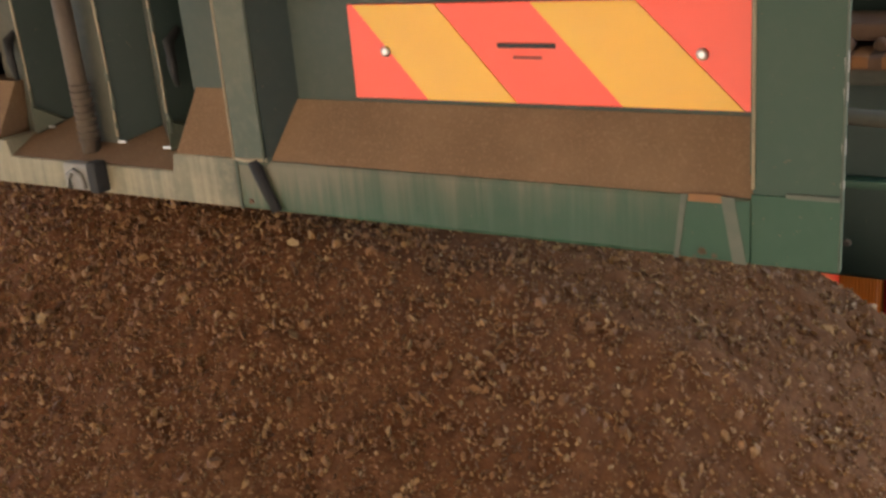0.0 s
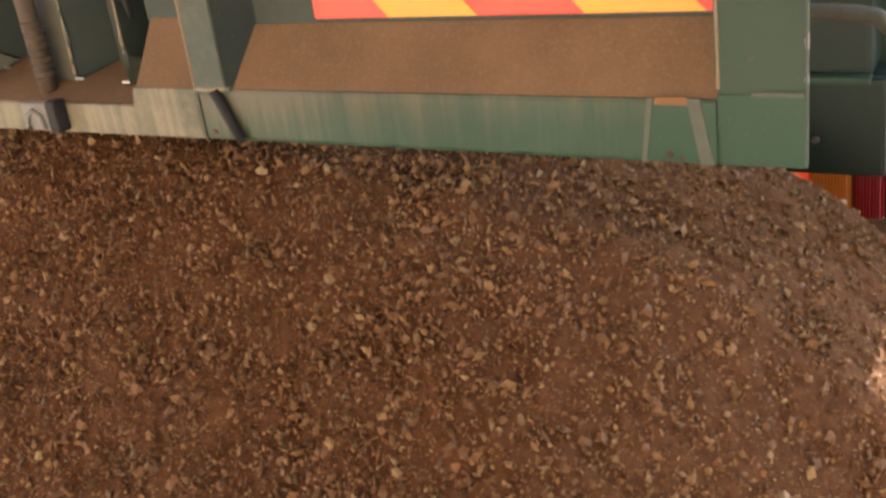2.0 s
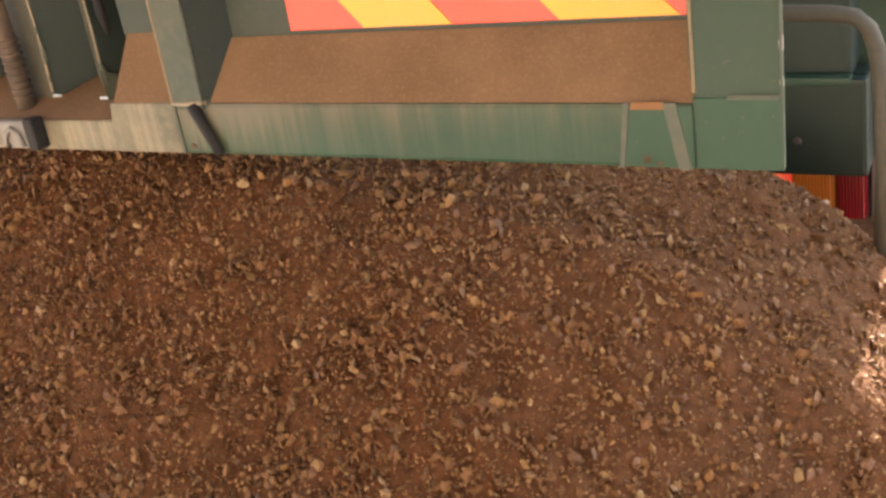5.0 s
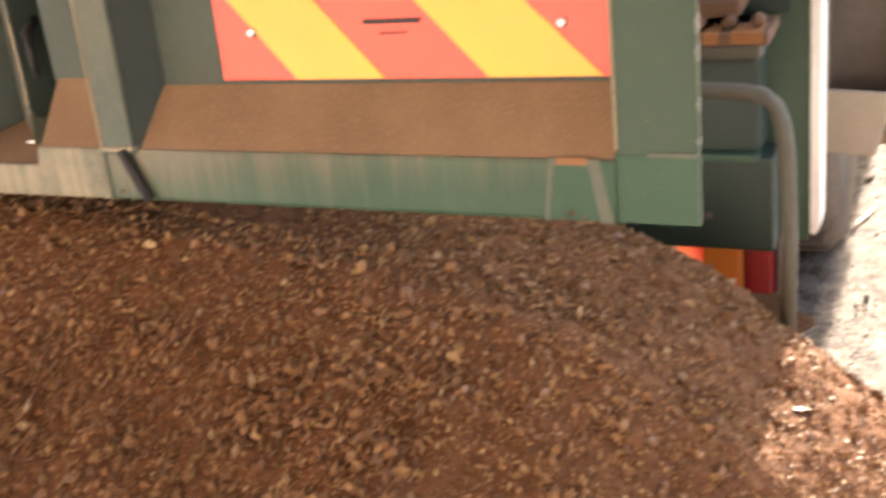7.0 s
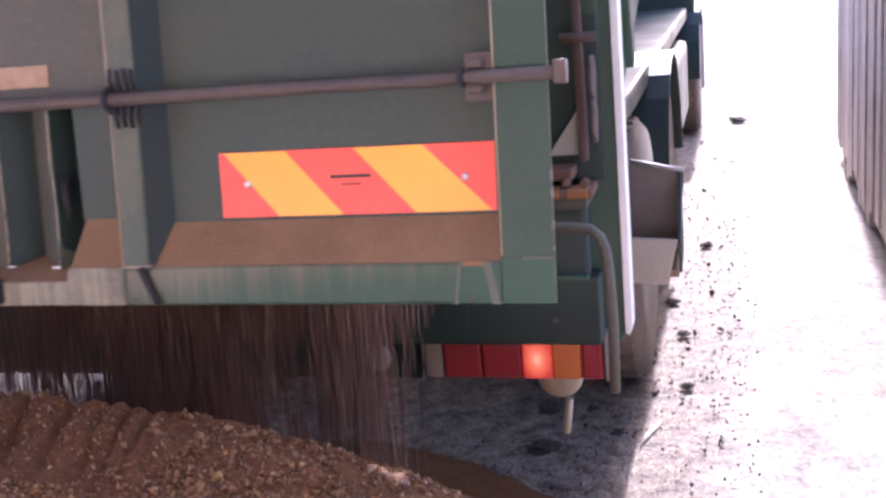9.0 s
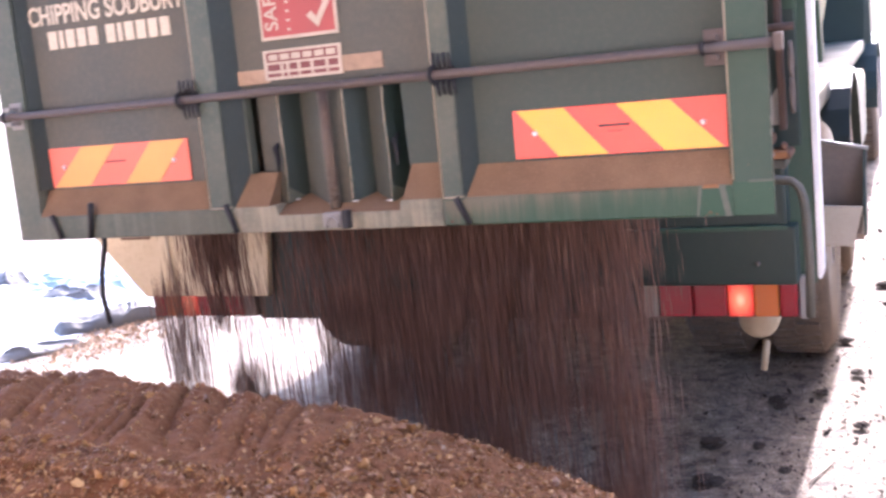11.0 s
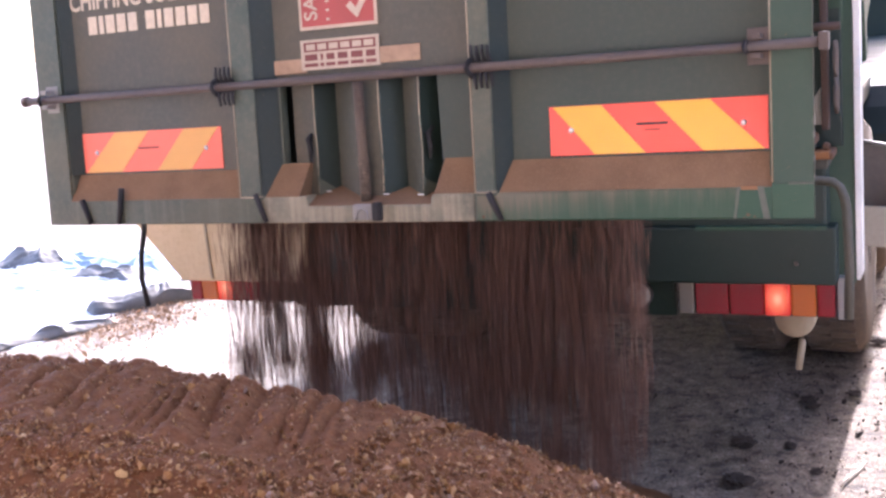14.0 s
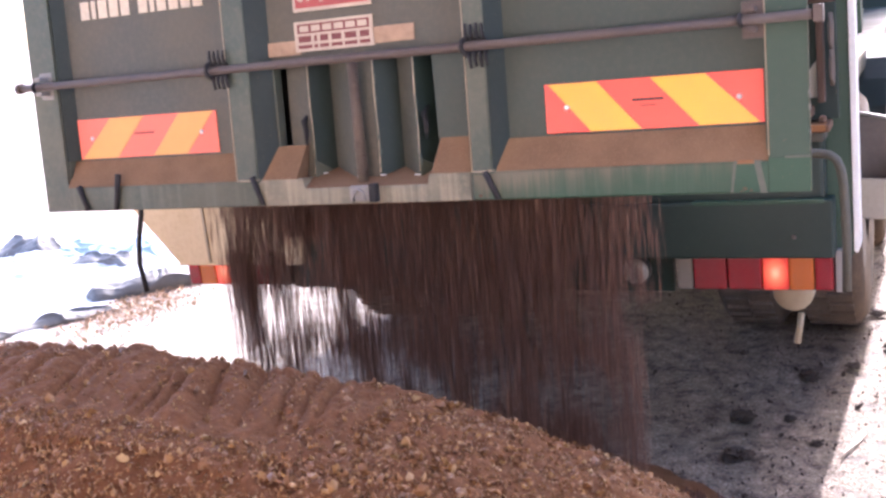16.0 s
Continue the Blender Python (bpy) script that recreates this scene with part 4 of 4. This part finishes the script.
    part("cab", boxes((-1.2, 1.2, 7.3, 9.2, 0.55, 3.2), bevel=0.06), GREEN_DARK, truck, "lorry cab")
    part("cab_step", boxes((1.0, 1.24, 8.05, 8.5, 0.30, 0.95), bevel=0.01), GREY_STEEL, truck)
    # tipped body: floor and sides at thirty degrees, open at the rear
    tilt = Matrix.Translation((0, 0.66, 1.13)) @ Matrix.Rotation(radians(18), 4, "X")
    body = part("tipping_body", boxes((-1.22, 1.22, 0.0, 5.8, -0.06, 0.0), bevel=0), GREEN_DARK, truck, "raised green steel tipping body", at=tilt)
    for x0, x1 in ((-1.235, -1.195), (1.195, 1.235)):
        part("body_side", boxes((x0, x1, 0.02, 5.8, 0.0, 1.30), bevel=0.006), GREEN, body)
        for k in range(6):
            xa, xb = (x1 - 0.01, x1 + 0.022) if x0 > 0 else (x0 - 0.022, x0 + 0.01)
            part("body_rib", boxes((xa, xb, 0.55 + 0.95 * k, 0.63 + 0.95 * k, 0.0, 1.28), bevel=0.006), GREEN, body)
    part("headboard", boxes((-1.22, 1.22, 5.74, 5.80, 0.0, 1.30), bevel=0), GREEN, body)
    bm = bmesh.new()
    n = 24
    g = [[bm.verts.new((-1.18 + 2.36 * i / n, 0.15 + 4.6 * j / n, (0.15 + 0.5 * min(1, j / 8)) + 0.05 * smooth_noise(i * 0.7, j * 0.7, 4))) for i in range(n + 1)] for j in range(n + 1)]
    for j in range(n):
        for i in range(n):
            bm.faces.new((g[j][i], g[j][i + 1], g[j + 1][i + 1], g[j + 1][i]))
    part("load", bm, SOIL, body, "brown compost still in the body")


build_chassis()
WHEELS = [wheel("wheel", y, x0, x1) for y in (2.06, 3.43) for x0, x1 in ((0.94, 1.20), (-1.20, -0.94))]
WHEELS += [wheel("wheel", y, x0, x1) for y in (2.06, 3.43) for x0, x1 in ((0.62, 0.88), (-0.88, -0.62))]
WHEELS += [wheel("front_wheel", y, x0, x1) for y in (7.6,) for x0, x1 in ((0.95, 1.22), (-1.22, -0.95))]

# ---------------------------------------------------------------- falling material
FALL_Y = 1.50


def build_mound():
    bm = bmesh.new()
    n = 60
    g = []
    for j in range(n + 1):
        row = []
        for i in range(n + 1):
            x, y = -1.0 + 2.3 * i / n, 0.75 + 1.5 * j / n
            d = max(abs(x - 0.2) / 1.0, 0) ** 1.6 + (abs(y - FALL_Y) / 0.62) ** 1.4
            z = 0.24 * max(0.0, 1 - d) - 0.03 + 0.02 * smooth_noise(x * 9, y * 9, 6)
            row.append(bm.verts.new((x, y, z)))
        g.append(row)
    for j in range(n):
        for i in range(n):
            bm.faces.new((g[j][i], g[j][i + 1], g[j + 1][i + 1], g[j + 1][i])).smooth = True
    tagged(new("fresh_mound", mesh_of("fresh_mound", bm, SOIL)), "low mound of compost under the lorry", "mound", kind="stuff")


build_mound()


def curtain_mesh(seed, plume=0, late=False):
    """A ragged band of chips and crumbs, thick in the middle and thin at both ends."""
    rng = random.Random(seed)
    verts, faces = [], []
    left = rng.uniform(-0.80, -0.66) if late else rng.uniform(-0.75, -0.30)
    right = rng.uniform(0.62, 0.78) if late else rng.uniform(0.56, 0.72)
    strands = [rng.choice((-0.74, -0.66, -0.58, -0.50, -0.42, -0.33, -0.22, -0.14)) + rng.gauss(0, 0.015) for _ in range(5)]
    spots = []
    for _ in range(11500 if late else 9400):
        r = rng.random()
        if r < (0.42 if late else 0.66):
            x = rng.gauss(0.30, 0.27)
            if not left < x < right:
                x = rng.uniform(-0.1, 0.62)
        elif r < (0.66 if late else 0.86):
            x = rng.choice(strands) + rng.gauss(0, 0.022)
        else:
            x = rng.uniform(left, right)
        z = rng.uniform(-0.20, 0.20)
        if smooth_noise(x * 8, z * 4, seed * 1.7) + 0.5 * smooth_noise(x * 22, z * 9, seed * 0.7) < -0.16 and rng.random() < 0.8:
            continue
        spots.append((x, rng.gauss(0, 0.035), z))
    for _ in range(plume):
        spots.append((rng.gauss(0.755, 0.06), rng.gauss(0, 0.03), rng.uniform(-0.20, 0.20)))
    for x, y, z in spots:
        w = rng.uniform(0.0016, 0.0052)
        h = rng.uniform(0.006, 0.026)
        a = rng.uniform(0, 3.14)
        cx, sx = math.cos(a) * w, math.sin(a) * w
        b = len(verts)
        verts += [(x + cx, y + sx, z), (x - sx * 0.8, y + cx * 0.8, z + h * 0.2), (x - cx, y - sx, z - h * 0.1), (x + sx * 0.7, y - cx * 0.7, z + h * 0.1), (x, y, z + h), (x, y, z - h)]
        for k in range(4):
            faces += [(b + k, b + (k + 1) % 4, b + 4), (b + (k + 1) % 4, b + k, b + 5)]
    return from_lists("falling_chips", verts, faces, FALLING)


FALLS = []
_variants = [curtain_mesh(100 + k, 1000 if k < 7 else 0, 7 <= k < 14) for k in range(21)]
for _k in range(122):
    _t0 = 8.1 + _k * 0.0667
    _ob = new("falling_chips", _variants[(_k * 5) % 7 + (0 if _t0 < 12.5 else 14 if _t0 < 13.45 else 7)])
    tagged(_ob, "band of brown chips falling from under the tailgate", "wood chip", "falling chips", "stuff")
    FALLS.append((_ob, _t0))

# ---------------------------------------------------------------- surroundings


def build_wall():
    """Board wall along the yard: upright weathered planks."""
    wall = new("wall_east", mesh_of("wall_east", boxes((2.28, 2.34, 2.2, 7.0, -0.05, 3.2), bevel=0), TIMBER))
    tagged(wall, "pale weathered upright board wall", "wall", kind="structure")
    rng = random.Random(3)
    y = 2.2
    while y < 7.0:
        w = rng.uniform(0.10, 0.16)
        part("plank", boxes((2.24 + rng.uniform(-0.01, 0.01), 2.28, y, min(y + w - 0.012, 7.05), rng.uniform(-0.02, 0.12), 3.2), bevel=0.004), TIMBER, wall)
        y += w


build_wall()


def crumpled(name, x0, x1, y0, y1, high, mat, seed, label, turn=0.0):
    bm = bmesh.new()
    n = 110
    g = []
    for j in range(n + 1):
        row = []
        for i in range(n + 1):
            u, v = i / n, j / n
            x, y = x0 + (x1 - x0) * u, y0 + (y1 - y0) * v
            edge = (math.sin(math.pi * u) * math.sin(math.pi * v)) ** 0.5
            z = high * edge * (0.55 + 0.9 * abs(smooth_noise(x * 1.8, y * 1.8, seed))) + (0.25 * high + 0.02) * edge * abs(smooth_noise(x * 5, y * 5, seed + 2))
            z += edge * (0.030 * (1 - 2 * abs(smooth_noise(x * 3.3 + y * 2.1, y * 7, seed + 4))) ** 3 + 0.012 * abs(smooth_noise(x * 17, y * 17, seed + 6)))
            row.append(bm.verts.new((x + 0.06 * smooth_noise(x * 4, y * 4, seed + 5), y + 0.06 * smooth_noise(x * 4, y * 4, seed + 8), z - 0.005)))
        g.append(row)
    for j in range(n):
        for i in range(n):
            bm.faces.new((g[j][i], g[j][i + 1], g[j + 1][i + 1], g[j + 1][i])).smooth = True
    bmesh.ops.rotate(bm, cent=((x0 + x1) / 2, (y0 + y1) / 2, 0), matrix=Matrix.Rotation(radians(turn), 3, "Z"), verts=bm.verts[:])
    tagged(new(name, mesh_of(name, bm, mat)), label, "tarpaulin")


crumpled("tarpaulin", -6.8, -3.2, 2.9, 5.4, 0.05, TARP_WHITE, 2, "crumpled white plastic sheeting lying on the yard")
crumpled("tarpaulin", -5.3, -3.4, 4.45, 5.15, 0.10, TARP_BLUE, 7, "crumpled pale blue sheeting on the yard")
crumpled("tarpaulin", -5.35, -4.55, 4.5, 4.95, 0.15, TARP_GREY, 4, "dark grey folded sheet over a low pile")
crumpled("tarpaulin", -4.35, -3.45, 4.28, 4.58, 0.09, TARP_GREY, 9, "dark grey sheet edge folded on the yard")
crumpled("tarpaulin", -3.55, -2.60, 3.82, 4.10, 0.13, TARP_GREY, 12, "grey-brown raised hem of the sheeting", 50)
crumpled("tarpaulin", -3.60, -2.85, 3.10, 3.26, 0.05, TARP_GREY, 15, "low grey-brown hem of the sheeting", 60)


def build_crumbs():
    rng = random.Random(21)
    spots = []
    for _ in range(4600):
        x, y = min(rng.gauss(1.05, 0.45), 1.52 + rng.uniform(-0.1, 0.1)), rng.uniform(0.6, 8)
        spots.append((x, y, 0.002))
    ob = new("yard_crumbs", from_lists("yard_crumbs", *flakes(spots, rng, (0.002, 0.007), 0.02, (0.009, 0.018)), MUD))
    tagged(ob, "crumbs of mud and chip trodden over the yard", "mud", kind="stuff")
    for x, y, r in ((0.849, 2.385, 0.045), (0.888, 2.06, 0.052), (1.228, 3.63, 0.035), (1.045, 2.79, 0.026), (1.01, 2.40, 0.022), (1.02, 2.85, 0.035), (1.18, 2.95, 0.03), (1.526, 8.716, 0.08), (1.12, 2.2, 0.022), (1.36, 4.6, 0.035), (1.34, 2.62, 0.03), (1.30, 3.2, 0.028)):
        bm = bmesh.new()
        bmesh.ops.create_icosphere(bm, subdivisions=4, radius=r * 0.85)
        for v in bm.verts:
            d = v.co.normalized()
            v.co *= 1 + 0.55 * noise.noise(d * 1.7 + Vector((x * 9, y * 7, 0))) + 0.40 * noise.noise(d * 5 + Vector((y * 5, x * 3, 1))) + 0.22 * noise.noise(d * 13)
            v.co.z = max(v.co.z, -0.3 * r) * 0.42
        c = new("clod", mesh_of("clod", bm, MUD))
        c.location = (x, y, r * 0.12)
        tagged(c, "dark clod of mud on the yard", "clod", "clods on the yard")
    st = new("stick", mesh_of("stick", tube([(1.206, 2.10, 0.003), (1.222, 2.17, 0.006), (1.246, 2.23, 0.004), (1.264, 2.30, 0.007)], [0.0035, 0.0045, 0.004, 0.0025], 8), SIGN_WHITE))
    tagged(st, "pale broken stick lying on the muddy yard", "stick")


build_crumbs()


def build_shavings():
    rng = random.Random(41)
    spots = [(rng.gauss(-2.85, 0.17), rng.gauss(3.45, 0.30), 0.006) for _ in range(2200)]
    ob = new("shavings", from_lists("shavings", *flakes(spots, rng, (0.003, 0.009), 0.05, (0.010, 0.018), 0.25), BARE))
    tagged(ob, "tan wood shavings spilt beside the sheeting", "shavings", kind="stuff")


build_shavings()


# ---------------------------------------------------------------- what moves
DRIVE = [(0, 0.0), (4.0, 0.0), (6.5, 0.0), (6.8, 0.014), (7.0, 0.026), (7.3, 0.088), (7.5, 0.133), (7.8, 0.260), (8.0, 0.315), (8.2, 0.403), (9.2, 0.86), (10.3, 1.267),
         (10.5, 1.330), (11.0, 1.515), (11.5, 1.532), (12.0, 1.530), (16.0, 1.529)]
SWING = [(0, 6.35), (4.0, 6.49), (6.5, 6.51), (6.8, 5.2), (7.0, 5.34), (7.3, 7.0), (7.5, 6.96), (7.8, 10.0), (8.0, 8.4), (8.2, 8.55), (10.3, 7.06), (10.5, 5.37),
         (11.0, 2.75), (11.5, 1.33), (12.0, 5.89), (13.0, 5.80), (14.0, 5.64), (16.0, 5.47)]


def driven(t):
    return float(np.interp(t, [p[0] for p in DRIVE], [p[1] for p in DRIVE]))


def motions():
    walk(truck, [(t, pose(0, s, 0)) for t, s in DRIVE])
    walk(tailgate, [(t, pose(0, 0, GATE_FOOT + HINGE, -a)) for t, a in SWING])
    for w in WHEELS:
        base = w.location.copy()
        walk(w, [(t, pose(*base, -math.degrees(s / 0.5))) for t, s in DRIVE])
    # chips slip while the heap fills, rest, and slip again as the lorry pulls off
    for (ob, (dx, dy)), steps in zip(SLIDES, (
            [(0, -1), (0.5, -0.74), (1, -0.50), (1.5, -0.18), (2, -0.03), (3, 0), (6, 0), (16, 0)],
            [(0, -1), (0.5, -0.75), (1, -0.5), (1.5, -0.25), (2, -0.12), (4.2, -0.1), (6.2, -0.08), (6.5, 0.2), (7, 0.62), (7.5, 0.8), (8.2, 0.85), (16, 0.85)],
            [(0, -1), (1, -0.6), (2, -0.35), (3, -0.1), (4.2, 0), (6.2, 0.1), (6.5, 0.4), (7, 0.85), (7.5, 1), (8.2, 1.0), (16, 1.0)])):
        walk(ob, [(t, pose(dx * f, dy * f, 0.60 * dy * f)) for t, f in steps])
    rng = random.Random(77)
    for ob, t0 in FALLS:
        dx, dy = rng.uniform(-0.05, 0.05), rng.uniform(-0.015, 0.015)
        rows = [(t, pose(dx, s + 0.46 + dy, 1.45)) for t, s in DRIVE if t < t0 - 0.2]
        s0 = driven(t0)
        for q, z in ((-0.12, 1.43), (0.0, 1.32), (0.1, 1.19), (0.2, 0.96), (0.3, 0.64), (0.37, 0.36), (0.43, 0.10)):
            t = round((t0 + q) * 30) / 30
            rows.append((t, pose(dx, driven(t0) + dy + 0.22 * max(0.0, -q) / 0.12 + 0.24 - 0.35 * max(q, 0), z)))
        rows.append((round((t0 + 0.50) * 30) / 30, pose(dx, s0 + dy + 0.07, -0.13)))
        rows.append((16.6, pose(dx, s0 + dy + 0.07, -0.13)))
        walk(ob, rows)


motions()
